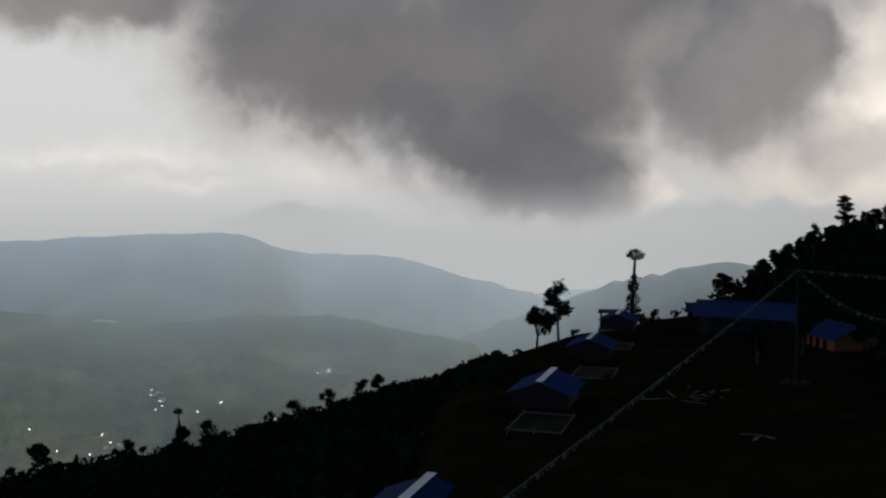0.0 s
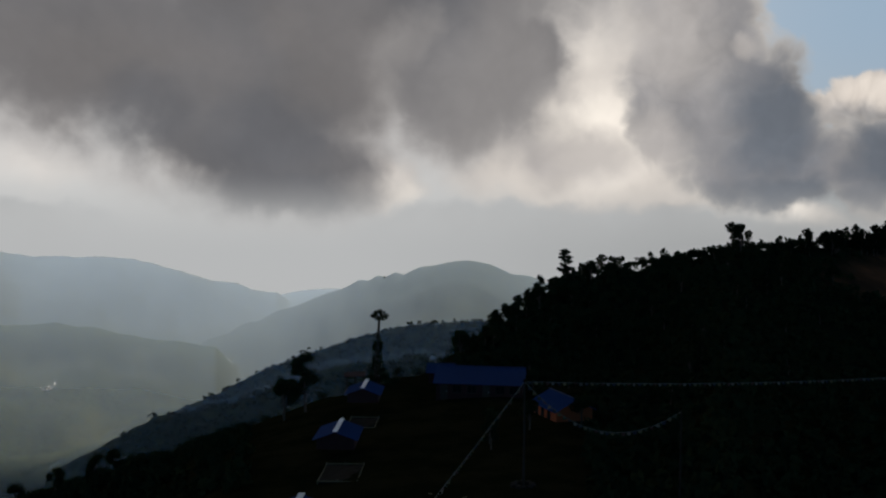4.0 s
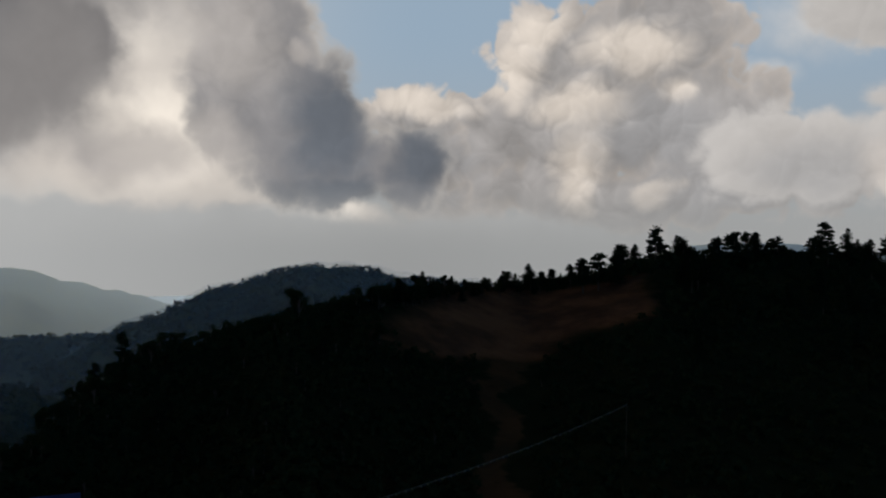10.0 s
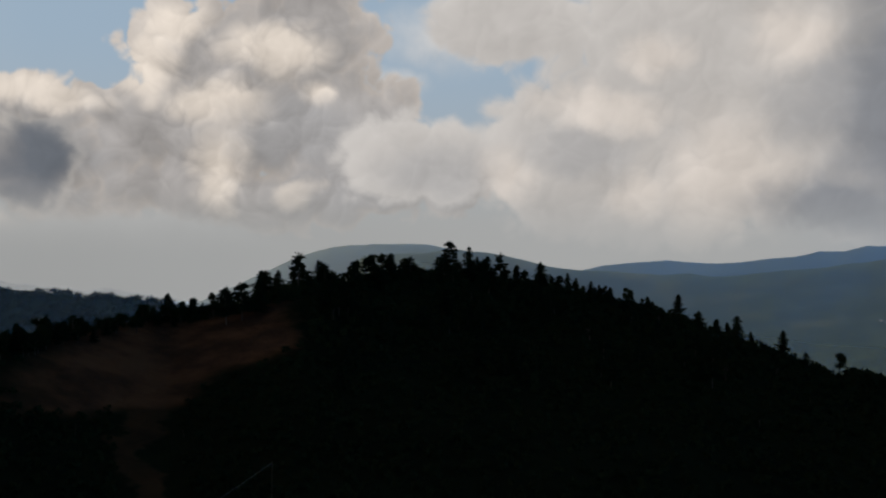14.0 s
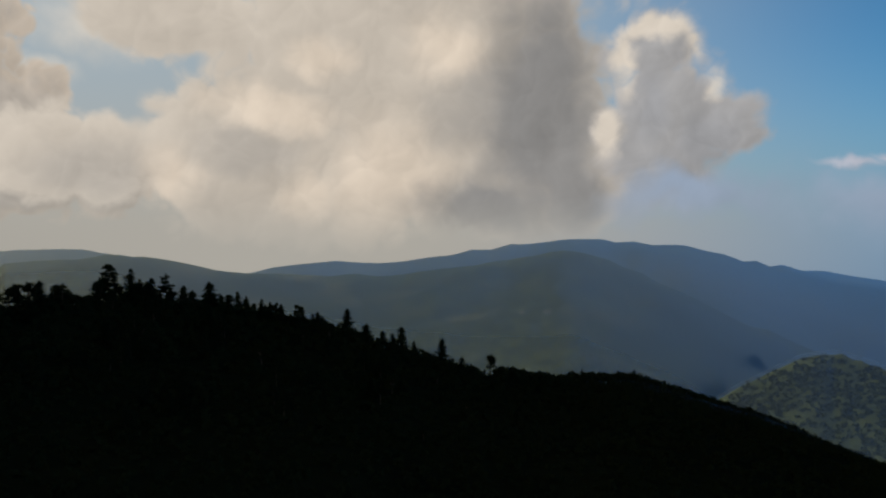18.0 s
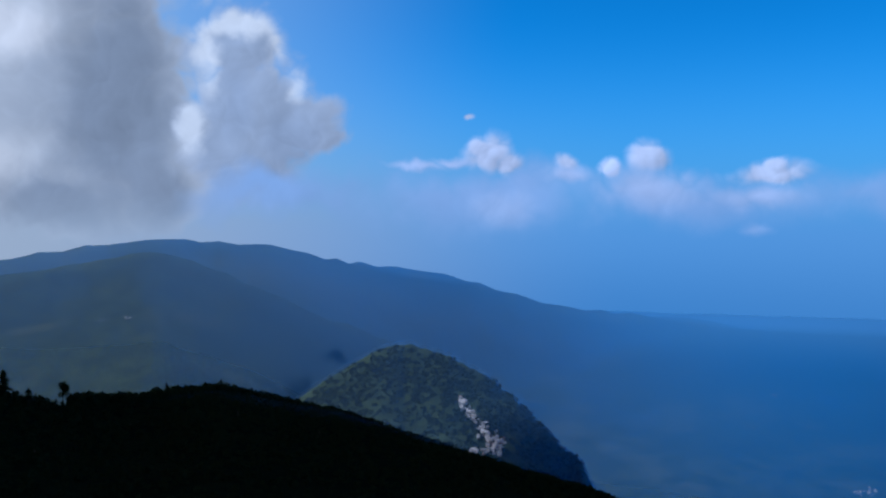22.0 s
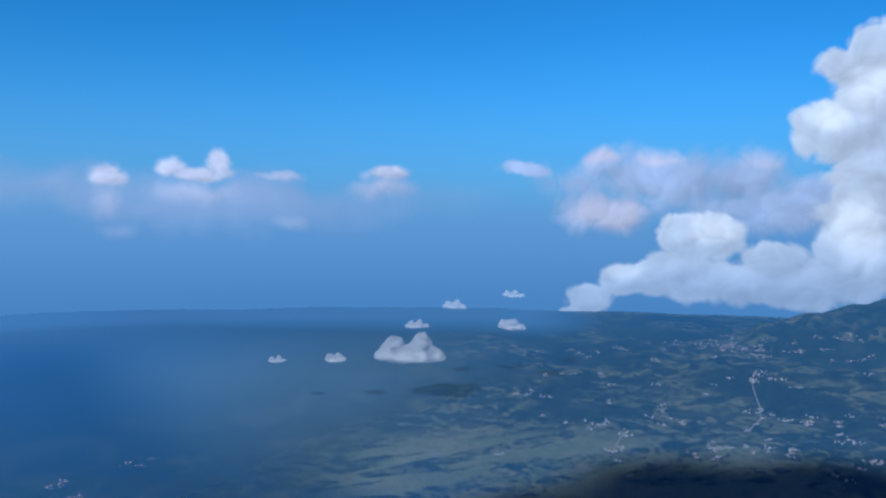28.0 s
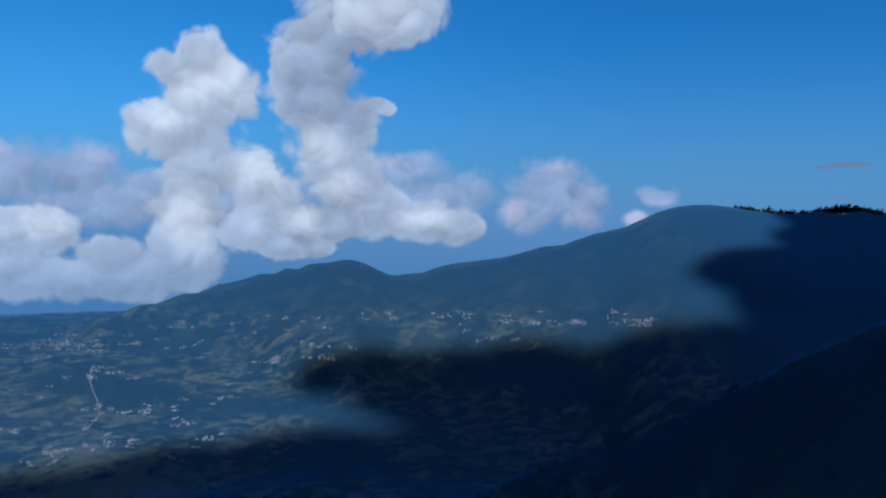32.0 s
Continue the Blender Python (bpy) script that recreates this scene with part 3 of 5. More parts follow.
is_field = t.math("MULTIPLY", t.math("MULTIPLY", t.ramp(t.math("ADD", pick.outputs[0], t.math("MULTIPLY", wide_fields, 0.35)), 0.48, 0.54), low), t.ramp(t.math("ADD", t.noise(pos, 0.0022, 3.0, 0.55), t.math("MULTIPLY", wide_fields, 0.2)), 0.41, 0.53))
# plots fade towards +x and +y; the +y fade stands in for cloud shade
field_fade = t.math("MULTIPLY", t.ramp(ps.outputs[0], 1000.0, 300.0, 0.12, 1.0), t.ramp(ps.outputs[1], 800.0, -600.0, 0.12, 1.0))
farmed = t.mix(t.math("MULTIPLY", is_field, field_fade), woods, field)
# long meadows with lines of trees between them
slant = t.node("ShaderNodeVectorRotate", rotation_type="Z_AXIS")
t.put(slant.inputs["Vector"], pos)
slant.inputs["Angle"].default_value = radians(-38)
strips = t.vec("MULTIPLY", slant.outputs[0], (0.32, 1.0, 0))
meadow = t.math("MULTIPLY", t.ramp(t.noise(strips, 0.0058, 5.0, 0.58, distort=0.4), 0.46, 0.50), t.math("MULTIPLY", wide_fields, low))
lush = t.mix(t.ramp(t.noise(strips, 0.006, 3.0), 0.4, 0.6), (0.18, 0.19, 0.075), (0.25, 0.225, 0.11))
lush = t.mix(t.ramp(t.noise(pos, 0.03, 4.0, 0.6), 0.40, 0.70), lush, (0.15, 0.17, 0.07))
farmed = t.mix(meadow, farmed, lush)
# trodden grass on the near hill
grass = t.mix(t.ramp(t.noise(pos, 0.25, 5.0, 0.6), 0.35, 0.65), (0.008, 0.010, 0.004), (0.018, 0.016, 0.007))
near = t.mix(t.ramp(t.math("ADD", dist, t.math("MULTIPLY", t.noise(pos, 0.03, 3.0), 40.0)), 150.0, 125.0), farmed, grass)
# bare reddish earth: a clearing below the crest and the track that leads up to it
wob = t.vec("ADD", pos, t.vec("MULTIPLY", t.vec("SUBTRACT", t.noise(pos, 0.03, 4.0, 0.6, 1), (0.5, 0.5, 0.5)), (34, 34, 0)))
wd = t.vec("LENGTH", t.vec("MULTIPLY", wob, (1, 1, 0)), out=1)
ws = t.node("ShaderNodeSeparateXYZ")
t.put(ws.inputs[0], wob)
waz = t.math("MULTIPLY", t.math("ARCTAN2", t.math("MULTIPLY", ws.outputs[0], -1.0), ws.outputs[1]), 57.29578)
bare = t.math("MULTIPLY", t.math("MULTIPLY", t.ramp(waz, -60.5, -58.5), t.ramp(waz, -41.0, -46.0)), t.math("MULTIPLY", t.ramp(t.math("ADD", wd, t.math("MULTIPLY", t.math("ADD", waz, 38.0), 2.8)), 152.0, 166.0), t.ramp(wd, 276.0, 262.0)))
track = t.math("MULTIPLY", t.ramp(t.math("ABSOLUTE", t.math("ADD", waz, 50.4)), 1.4, 0.7, 0.0, 0.4), t.math("MULTIPLY", t.ramp(wd, 60.0, 80.0), t.ramp(wd, 215.0, 200.0)))
earth = t.mix(t.ramp(t.noise(pos, 0.06, 5.0, 0.6), 0.35, 0.68), (0.060, 0.032, 0.020), (0.150, 0.068, 0.034))
near = t.mix(t.math("MAXIMUM", bare, track), near, earth)
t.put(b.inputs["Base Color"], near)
b.inputs["Roughness"].default_value, b.inputs["Specular IOR Level"].default_value = 1.0, 0.0
bn = t.node("ShaderNodeBump")
bn.inputs["Strength"].default_value, bn.inputs["Distance"].default_value = 0.8, 8.0
t.put(bn.inputs["Height"], t.math("MULTIPLY", t.noise(pos, 0.05, 6.0, 0.65), t.ramp(dist, 60.0, 300.0, 0.06, 1.0)))
t.put(b.inputs["Normal"], bn.outputs[0])
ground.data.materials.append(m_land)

# ---- haze over distant land, painted on an added thin veil lit by the sky ----
m_painted_haze = bpy.data.materials.new("haze")
m_painted_haze.use_nodes = True
t = Tree(m_painted_haze.node_tree)
m_painted_haze.node_tree.nodes.remove(m_painted_haze.node_tree.nodes["Principled BSDF"])
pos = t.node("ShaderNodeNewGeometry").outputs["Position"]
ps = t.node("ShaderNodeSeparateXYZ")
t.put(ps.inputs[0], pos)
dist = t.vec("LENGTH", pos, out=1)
# painted haze: thick and white towards the sun, thin and blue away from it
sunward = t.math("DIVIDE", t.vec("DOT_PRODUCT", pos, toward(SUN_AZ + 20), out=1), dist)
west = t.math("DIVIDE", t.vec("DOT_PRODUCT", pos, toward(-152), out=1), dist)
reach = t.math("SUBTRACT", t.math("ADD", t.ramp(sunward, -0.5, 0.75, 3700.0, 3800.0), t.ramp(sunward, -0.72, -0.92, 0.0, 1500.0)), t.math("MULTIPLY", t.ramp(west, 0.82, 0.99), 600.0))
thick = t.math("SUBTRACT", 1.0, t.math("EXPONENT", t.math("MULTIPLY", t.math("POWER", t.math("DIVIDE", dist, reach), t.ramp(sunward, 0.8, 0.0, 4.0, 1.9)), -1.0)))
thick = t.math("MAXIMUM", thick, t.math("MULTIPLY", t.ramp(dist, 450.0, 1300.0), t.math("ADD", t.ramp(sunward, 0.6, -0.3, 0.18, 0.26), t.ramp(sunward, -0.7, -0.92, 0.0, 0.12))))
# rim: painted haze made opaque and sky-coloured at the land's far edge
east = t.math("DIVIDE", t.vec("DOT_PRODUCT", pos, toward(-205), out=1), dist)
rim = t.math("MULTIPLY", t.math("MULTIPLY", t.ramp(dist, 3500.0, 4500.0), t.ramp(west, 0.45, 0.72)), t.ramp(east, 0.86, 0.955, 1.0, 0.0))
# pale: a sector of the plain where the haze colour is brightened
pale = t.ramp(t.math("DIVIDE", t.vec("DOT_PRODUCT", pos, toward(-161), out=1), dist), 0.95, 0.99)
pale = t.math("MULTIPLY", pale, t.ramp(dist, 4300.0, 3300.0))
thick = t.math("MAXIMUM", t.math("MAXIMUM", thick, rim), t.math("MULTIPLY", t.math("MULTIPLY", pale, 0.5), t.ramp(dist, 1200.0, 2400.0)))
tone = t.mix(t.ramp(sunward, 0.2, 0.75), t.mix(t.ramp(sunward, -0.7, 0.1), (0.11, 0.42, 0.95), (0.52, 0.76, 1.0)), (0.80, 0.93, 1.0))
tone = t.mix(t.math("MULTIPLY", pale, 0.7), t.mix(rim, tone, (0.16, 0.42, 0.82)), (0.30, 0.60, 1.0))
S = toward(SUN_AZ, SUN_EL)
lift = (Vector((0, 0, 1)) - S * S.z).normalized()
# share: how much sun the painted haze takes, set by direction
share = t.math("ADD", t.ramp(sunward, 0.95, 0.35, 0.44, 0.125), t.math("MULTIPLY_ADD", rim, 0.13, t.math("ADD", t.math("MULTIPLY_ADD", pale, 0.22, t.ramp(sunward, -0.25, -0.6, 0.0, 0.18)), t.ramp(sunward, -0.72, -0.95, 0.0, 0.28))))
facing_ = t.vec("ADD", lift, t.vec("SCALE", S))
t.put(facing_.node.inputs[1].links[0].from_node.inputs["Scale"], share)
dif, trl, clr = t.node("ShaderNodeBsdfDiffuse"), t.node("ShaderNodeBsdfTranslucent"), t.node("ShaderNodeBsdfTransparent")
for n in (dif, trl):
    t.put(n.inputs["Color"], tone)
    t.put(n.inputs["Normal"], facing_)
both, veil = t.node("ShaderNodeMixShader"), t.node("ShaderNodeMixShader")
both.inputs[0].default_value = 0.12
# a share of the painted haze faces away from the sun, lit by sky alone
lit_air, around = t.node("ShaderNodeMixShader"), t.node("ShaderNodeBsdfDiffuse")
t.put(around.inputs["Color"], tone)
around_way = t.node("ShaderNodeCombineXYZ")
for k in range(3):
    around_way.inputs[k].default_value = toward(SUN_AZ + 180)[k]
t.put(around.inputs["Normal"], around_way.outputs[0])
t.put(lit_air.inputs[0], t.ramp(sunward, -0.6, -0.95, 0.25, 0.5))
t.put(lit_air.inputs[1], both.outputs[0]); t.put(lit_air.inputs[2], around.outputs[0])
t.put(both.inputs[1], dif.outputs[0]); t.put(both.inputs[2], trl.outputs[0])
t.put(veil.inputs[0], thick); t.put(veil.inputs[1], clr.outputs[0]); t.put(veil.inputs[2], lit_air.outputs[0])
m_painted_haze.node_tree.links.new(veil.outputs[0], m_painted_haze.node_tree.nodes["Material Output"].inputs[0])
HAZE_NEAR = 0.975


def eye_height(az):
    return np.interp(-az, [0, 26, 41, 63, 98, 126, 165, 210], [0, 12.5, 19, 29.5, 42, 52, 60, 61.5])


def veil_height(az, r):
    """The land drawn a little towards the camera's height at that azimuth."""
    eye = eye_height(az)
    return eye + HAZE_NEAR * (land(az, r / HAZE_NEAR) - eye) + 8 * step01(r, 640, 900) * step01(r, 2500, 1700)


haze = tagged(polar_sheet("valley_haze", AZS, RS[RS > 620] * HAZE_NEAR, veil_height, True), "thin see-through veil painted as blue-grey haze over the distant valley", "haze", kind="stuff")
haze.data.materials.append(m_painted_haze)

# ---- unseen clouds added between the sun and the land, to shade it ----
m_cloud = plain("cloud", (0.80, 0.81, 0.83), 1.0, 0.0, 0.04, 0.004, 0.0, 0.0)


m_wisp = plain("low_cloud", (0.76, 0.80, 0.88), 1.0, 0.0, 0.04, 0.004, 0.0, 0.0)
thin = m_wisp.copy()
thin.name = "thin_cloud"
t = Tree(thin.node_tree)
mixed, clr = t.node("ShaderNodeMixShader"), t.node("ShaderNodeBsdfTransparent")
mixed.inputs[0].default_value = 0.19
t.put(mixed.inputs[1], clr.outputs[0])
t.put(mixed.inputs[2], thin.node_tree.nodes["Principled BSDF"].outputs[0])
thin.node_tree.links.new(mixed.outputs[0], thin.node_tree.nodes["Material Output"].inputs[0])


def puffy(name, lobes_, label, detail=3, mat=m_cloud):
    """One cloud, a heap of lumpy lobes (x, y, z, radius, flatness)."""
    bm = bmesh.new()
    for k, (x, y, z, rad, flat) in enumerate(lobes_):
        got = bmesh.ops.create_icosphere(bm, subdivisions=detail, radius=1.0)["verts"]
        for v in got:
            n = v.co.normalized()
            q = n * 2.4 + Vector((k * 3.7, x * 0.01, 0))
            w = 1 + 0.30 * noise.fractal(q, 1.0, 2.0, 3) + 0.22 * (abs(noise.noise(q * 2.1)) + 0.5 * abs(noise.noise(q * 4.3)))
            v.co = Vector((x, y, z)) + Vector((n.x, n.y, n.z * flat if n.z > 0 else n.z * flat * 0.5)) * rad * w
    me = bpy.data.meshes.new(name)
    bm.to_mesh(me)
    bm.free()
    for p in me.polygons:
        p.use_smooth = True
    me.materials.append(mat)
    ob = new(name, me)
    if mat is thin:                 # one skin round all the lobes
        skin = ob.modifiers.new("skin", "REMESH")
        skin.mode, skin.voxel_size, skin.use_smooth_shade = "VOXEL", max(x[3] for x in lobes_) / 11, True
    return tagged(ob, label, "cloud", "clouds")


# all stand above the view, each set where its shadow is wanted
puffy("cloud", [(700, 940, 950, 480, 0.35), (1050, 980, 960, 520, 0.4), (1400, 830, 960, 420, 0.35), (500, 1180, 960, 420, 0.3), (1550, 480, 960, 420, 0.3)], "unseen thick grey cloud placed to keep the sun off the hill")
puffy("cloud", [(1430, 2410, 1200, 500, 0.28), (1810, 2160, 1200, 480, 0.28), (1280, 2690, 1200, 460, 0.28), (1030, 2510, 1200, 400, 0.28)], "unseen grey cloud placed to shade the wooded hill")
puffy("cloud", [(1660, 3950, 1640, 560, 0.22), (1160, 4150, 1640, 560, 0.22), (2160, 3750, 1640, 520, 0.22)], "unseen far grey cloud placed to shade the farmed slope")
puffy("cloud", [(-50, 480, 930, 420, 0.4), (-480, 230, 930, 420, 0.35), (220, 130, 940, 430, 0.4), (-730, -120, 930, 400, 0.3)], "unseen grey cloud placed to shade the wooded slope")
puffy("cloud", [(1060, -270, 930, 280, 0.35), (750, -490, 930, 330, 0.35), (400, -510, 930, 330, 0.35), (80, -530, 930, 310, 0.35), (-260, -330, 930, 310, 0.35)], "unseen grey cloud placed to shade the meadows")
puffy("cloud", [(-380, -1310, 940, 190, 0.35), (-650, -1200, 940, 250, 0.35), (-630, -920, 940, 330, 0.35), (-900, -940, 940, 320, 0.35), (-720, -430, 940, 360, 0.35), (-1120, -640, 940, 300, 0.3), (-1200, -110, 940, 330, 0.3), (-1450, -430, 940, 260, 0.3), (-1700, -190, 940, 330, 0.3)], "unseen grey cloud placed to shade the plain")
puffy("cloud", [(-2270, -840, 940, 310, 0.3), (-2700, -1060, 940, 310, 0.3), (-3120, -1120, 940, 310, 0.3), (-1900, -690, 940, 200, 0.3), (-2670, -710, 940, 310, 0.3), (-2220, -460, 940, 300, 0.3), (-2070, -1010, 940, 230, 0.3), (-2970, -1410, 940, 280, 0.3), (-3320, -1360, 940, 300, 0.3)], "unseen grey cloud placed to shade the far ridge")


# ---- helpers for things ----
def part(name, bm, mat, parent=None, label="", smooth=False):
    me = bpy.data.meshes.new(name)
    bm.to_mesh(me)
    bm.free()
    if smooth:
        for p in me.polygons:
            p.use_smooth = True
    me.materials.append(mat)
    ob = new(name, me)
    if parent is not None:
        ob.parent = parent
    if label:
        tagged(ob, label)
    return ob


def sheet(name, co, faces, mat, parent=None):
    me = bpy.data.meshes.new(name)
    me.from_pydata(co, [], faces)
    me.materials.append(mat)
    ob = new(name, me)
    if parent is not None:
        ob.parent = parent
    return ob


def box(bm, size, at=(0, 0, 0), turn=None, bevel=0.0):
    got = bmesh.ops.create_cube(bm, size=1.0)["verts"]
    m = Matrix.Translation(at) @ (turn or Matrix.Identity(4)) @ Matrix.Diagonal((*size, 1))
    bmesh.ops.transform(bm, matrix=m, verts=got)
    if bevel:
        edges = list({e for v in got for e in v.link_edges})
        bmesh.ops.bevel(bm, geom=edges, offset=bevel, segments=1, affect="EDGES")


def rod(bm, a, b, r0, r1, sides=7):
    a, b = Vector(a), Vector(b)
    d = b - a
    q = d.to_track_quat("Z", "Y").to_matrix()
    rings = []
    for p, r in ((a, r0), (b, r1)):
        rings.append([bm.verts.new(p + q @ Vector((math.cos(k * 2 * math.pi / sides) * r, math.sin(k * 2 * math.pi / sides) * r, 0))) for k in range(sides)])
    for k in range(sides):
        bm.faces.new((rings[0][k], rings[0][(k + 1) % sides], rings[1][(k + 1) % sides], rings[1][k]))
    bm.faces.new(rings[1])


def stem(bm, points, r0, r1, sides=6):
    n = len(points) - 1
    for k in range(n):
        rod(bm, points[k], points[k + 1], r0 + (r1 - r0) * k / n, r0 + (r1 - r0) * (k + 1) / n, sides)


def thing(name, x, y, z=None, rz=0.0):
    ob = new(name)
    ob.empty_display_size = 0.3
    ob.matrix_world = pose(x, y, ground_at(x, y) if z is None else z, 0, 0, rz)
    return ob


def foliage(name, colour):
    m, t, b = material(name)
    p = t.node("ShaderNodeTexCoord").outputs["Object"]
    rnd = t.node("ShaderNodeObjectInfo").outputs["Random"]
    k = t.math("ADD", t.math("MULTIPLY", t.noise(p, 1.2, 3.0), 0.8), t.math("MULTIPLY", rnd, 0.5))
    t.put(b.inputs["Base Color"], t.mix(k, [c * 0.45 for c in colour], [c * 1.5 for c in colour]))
    b.inputs["Roughness"].default_value, b.inputs["Specular IOR Level"].default_value = 0.9, 0.0
    return m


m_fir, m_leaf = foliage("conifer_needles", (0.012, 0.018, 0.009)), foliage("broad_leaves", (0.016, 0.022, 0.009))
m_bark = plain("bark", (0.075, 0.055, 0.040), 0.95, 0, 0.3, 6.0, 0.8, 0.1)
rng = random.Random(5)


# ---- trees ----
def leaf(co, faces, p, size, r, flat=0.5):
    """A small bent leaf clump of two triangles pairs at p."""
    a, tilt = r.uniform(0, 6.283), r.uniform(-0.6, 0.6)
    u = Vector((math.cos(a), math.sin(a), tilt * flat)) * size
    v = Vector((-math.sin(a), math.cos(a), r.uniform(-0.7, 0.7))) * size * r.uniform(0.45, 0.9)
    n = len(co)
    co += [p - u * 0.6 - v * 0.4, p + u * 0.2 - v * 0.7, p + u, p + v * 0.9, p - u * 0.3 + v * 0.5 + Vector((0, 0, size * 0.25))]
    faces += [(n, n + 1, n + 4), (n + 1, n + 2, n + 4), (n + 2, n + 3, n + 4), (n + 3, n, n + 4)]


def fir(seed, ragged=0.25, slim=0.24):
    """A conifer 10 m tall with drooping tiers."""
    r = random.Random(seed)
    bm, co, faces = bmesh.new(), [], []
    stem(bm, [(0, 0, -0.6), (r.uniform(-.1, .1), 0, 3), (r.uniform(-.15, .15), r.uniform(-.15, .15), 7), (0, 0, 9.8)], 0.22, 0.03)
    z = 1.0
    while z < 9.8:
        k = (z - 1.0) / 8.8
        reach = 10 * slim * (1 - k) ** 0.62 * r.uniform(1 - ragged, 1 + ragged) + 0.15
        for j in range(r.randint(8, 10)):
            a = r.uniform(0, 6.283)
            length = reach * r.uniform(0.6, 1.1)
            steps = max(2, int(length / 0.36))
            for i in range(steps):
                d = length * (i + 0.7) / steps
                droop = -0.22 * d + 0.05 * d * d * r.uniform(0.4, 1.4)
                p = Vector((math.cos(a) * d, math.sin(a) * d, z + droop))
                leaf(co, faces, p, 0.72 * (1.15 - 0.4 * d / max(length, .1)), r)
            if length > 1.0:
                rod(bm, (0, 0, z), (math.cos(a) * length * .8, math.sin(a) * length * .8, z - 0.16 * length), 0.035, 0.01, 4)
        z += r.uniform(0.36, 0.62) * (1.1 - 0.35 * k)
    return bm, co, faces


def pine(seed):
    """An open, irregular pine 10 m tall with flat layered clumps."""
    r = random.Random(seed)
    bm, co, faces = bmesh.new(), [], []
    bend = r.uniform(-0.5, 0.5)
    top = Vector((bend, r.uniform(-.3, .3), 9.4))
    stem(bm, [(0, 0, -0.6), (bend * 0.2, 0, 3.2), (bend * 0.7, 0, 6.5), top], 0.24, 0.05)
    for k in range(19):
        z = r.uniform(2.2, 9.2)
        a, length = r.uniform(0, 6.283), (1.0 - (z - 2.5) / 9.0) * r.uniform(1.6, 3.6) + 0.4
        base = Vector((bend * z / 9.4, 0, z))
        tip = base + Vector((math.cos(a) * length, math.sin(a) * length, r.uniform(0.0, 0.7)))
        rod(bm, base, tip, 0.07, 0.02, 5)
        for i in range(int(18 + 14 * length)):
            f = r.uniform(0.35, 1.1)
            p = base.lerp(tip, f) + Vector((r.gauss(0, .45), r.gauss(0, .45), r.gauss(0.1, .22)))
            leaf(co, faces, p, r.uniform(0.42, 0.80), r)
    for i in range(60):
        leaf(co, faces, top + Vector((r.gauss(0, .45), r.gauss(0, .45), r.gauss(0, .5))), r.uniform(.3, .55), r)
    return bm, co, faces


def broad(seed, low=0.30):
    """A round-crowned tree 10 m tall with limbs and leaf clumps."""
    r = random.Random(seed)
    bm, co, faces = bmesh.new(), [], []
    fork = 10 * low + r.uniform(-.5, .5)
    stem(bm, [(0, 0, -0.6), (r.uniform(-.2, .2), 0, fork * 0.6), (0, 0, fork)], 0.32, 0.22)
    for k in range(11):
        a, up = r.uniform(0, 6.283), r.uniform(0.15, 1.0)
        out_ = r.uniform(1.2, 3.1) * math.sqrt(max(0.15, 1.15 - up))
        tip = Vector((math.cos(a) * out_, math.sin(a) * out_, fork + (9.0 - fork) * up))
        stem(bm, [(0, 0, fork), (tip.x * .4, tip.y * .4, fork + (tip.z - fork) * .55), tip], 0.13, 0.03, 5)
        w = r.uniform(0.75, 1.35)
        for i in range(85):
            d = Vector((r.gauss(0, 1), r.gauss(0, 1), r.gauss(0, .8)))
            d *= w * r.uniform(0.75, 1.1) / max(d.length, .3)
            leaf(co, faces, tip + d, r.uniform(.36, .66), r)
    return bm, co, faces


def lopped(seed):
    """A tree cut for fodder, 10 m tall: a bare stem with tufts of new leaves and a small round head."""
    r = random.Random(seed)
    bm, co, faces = bmesh.new(), [], []
    line = [(0, 0, -0.6), (-0.25, 0, 2.2), (0.1, 0.1, 4.6), (0.35, 0, 6.8), (0.7, 0, 9.0)]
    stem(bm, line, 0.36, 0.14, 8)
    for z, x, w, h, n in ((1.6, -0.3, 1.25, 1.3, 300), (3.4, -0.1, 0.8, 0.9, 170), (5.0, 0.2, 0.75, 0.9, 190), (6.2, 0.3, 0.35, 0.5, 50), (9.1, 0.75, 1.15, 0.75, 260)):
        for i in range(n):
            d = Vector((r.gauss(0, 1), r.gauss(0, 1), r.gauss(0, 1)))
            d *= r.uniform(.6, 1.05) / max(d.length, .3)
            leaf(co, faces, Vector((x + d.x * w, d.y * w, z + d.z * h)), r.uniform(.16, .34), r)
    for a in range(7):
        rod(bm, (0.7, 0, 8.9), (0.75 + 0.9 * math.cos(a), 0.9 * math.sin(a), 9.3 + 0.3 * math.sin(a * 2)), 0.05, 0.02, 5)
    return bm, co, faces


KINDS = {}
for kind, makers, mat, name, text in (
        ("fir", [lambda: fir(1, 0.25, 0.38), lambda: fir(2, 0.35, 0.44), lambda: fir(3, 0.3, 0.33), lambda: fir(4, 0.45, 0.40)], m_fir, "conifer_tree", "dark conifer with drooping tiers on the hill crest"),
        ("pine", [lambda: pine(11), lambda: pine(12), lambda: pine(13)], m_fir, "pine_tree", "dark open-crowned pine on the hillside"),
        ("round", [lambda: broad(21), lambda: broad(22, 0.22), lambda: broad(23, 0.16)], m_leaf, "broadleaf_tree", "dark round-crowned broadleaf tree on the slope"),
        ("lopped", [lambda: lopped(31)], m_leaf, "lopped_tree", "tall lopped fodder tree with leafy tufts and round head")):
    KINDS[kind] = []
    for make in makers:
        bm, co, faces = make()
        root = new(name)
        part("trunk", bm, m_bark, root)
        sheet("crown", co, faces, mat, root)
        tagged(root, text, "tree", "trees on the hill")
        root.location = (0, 0, -3000)
        KINDS[kind].append([root, False])


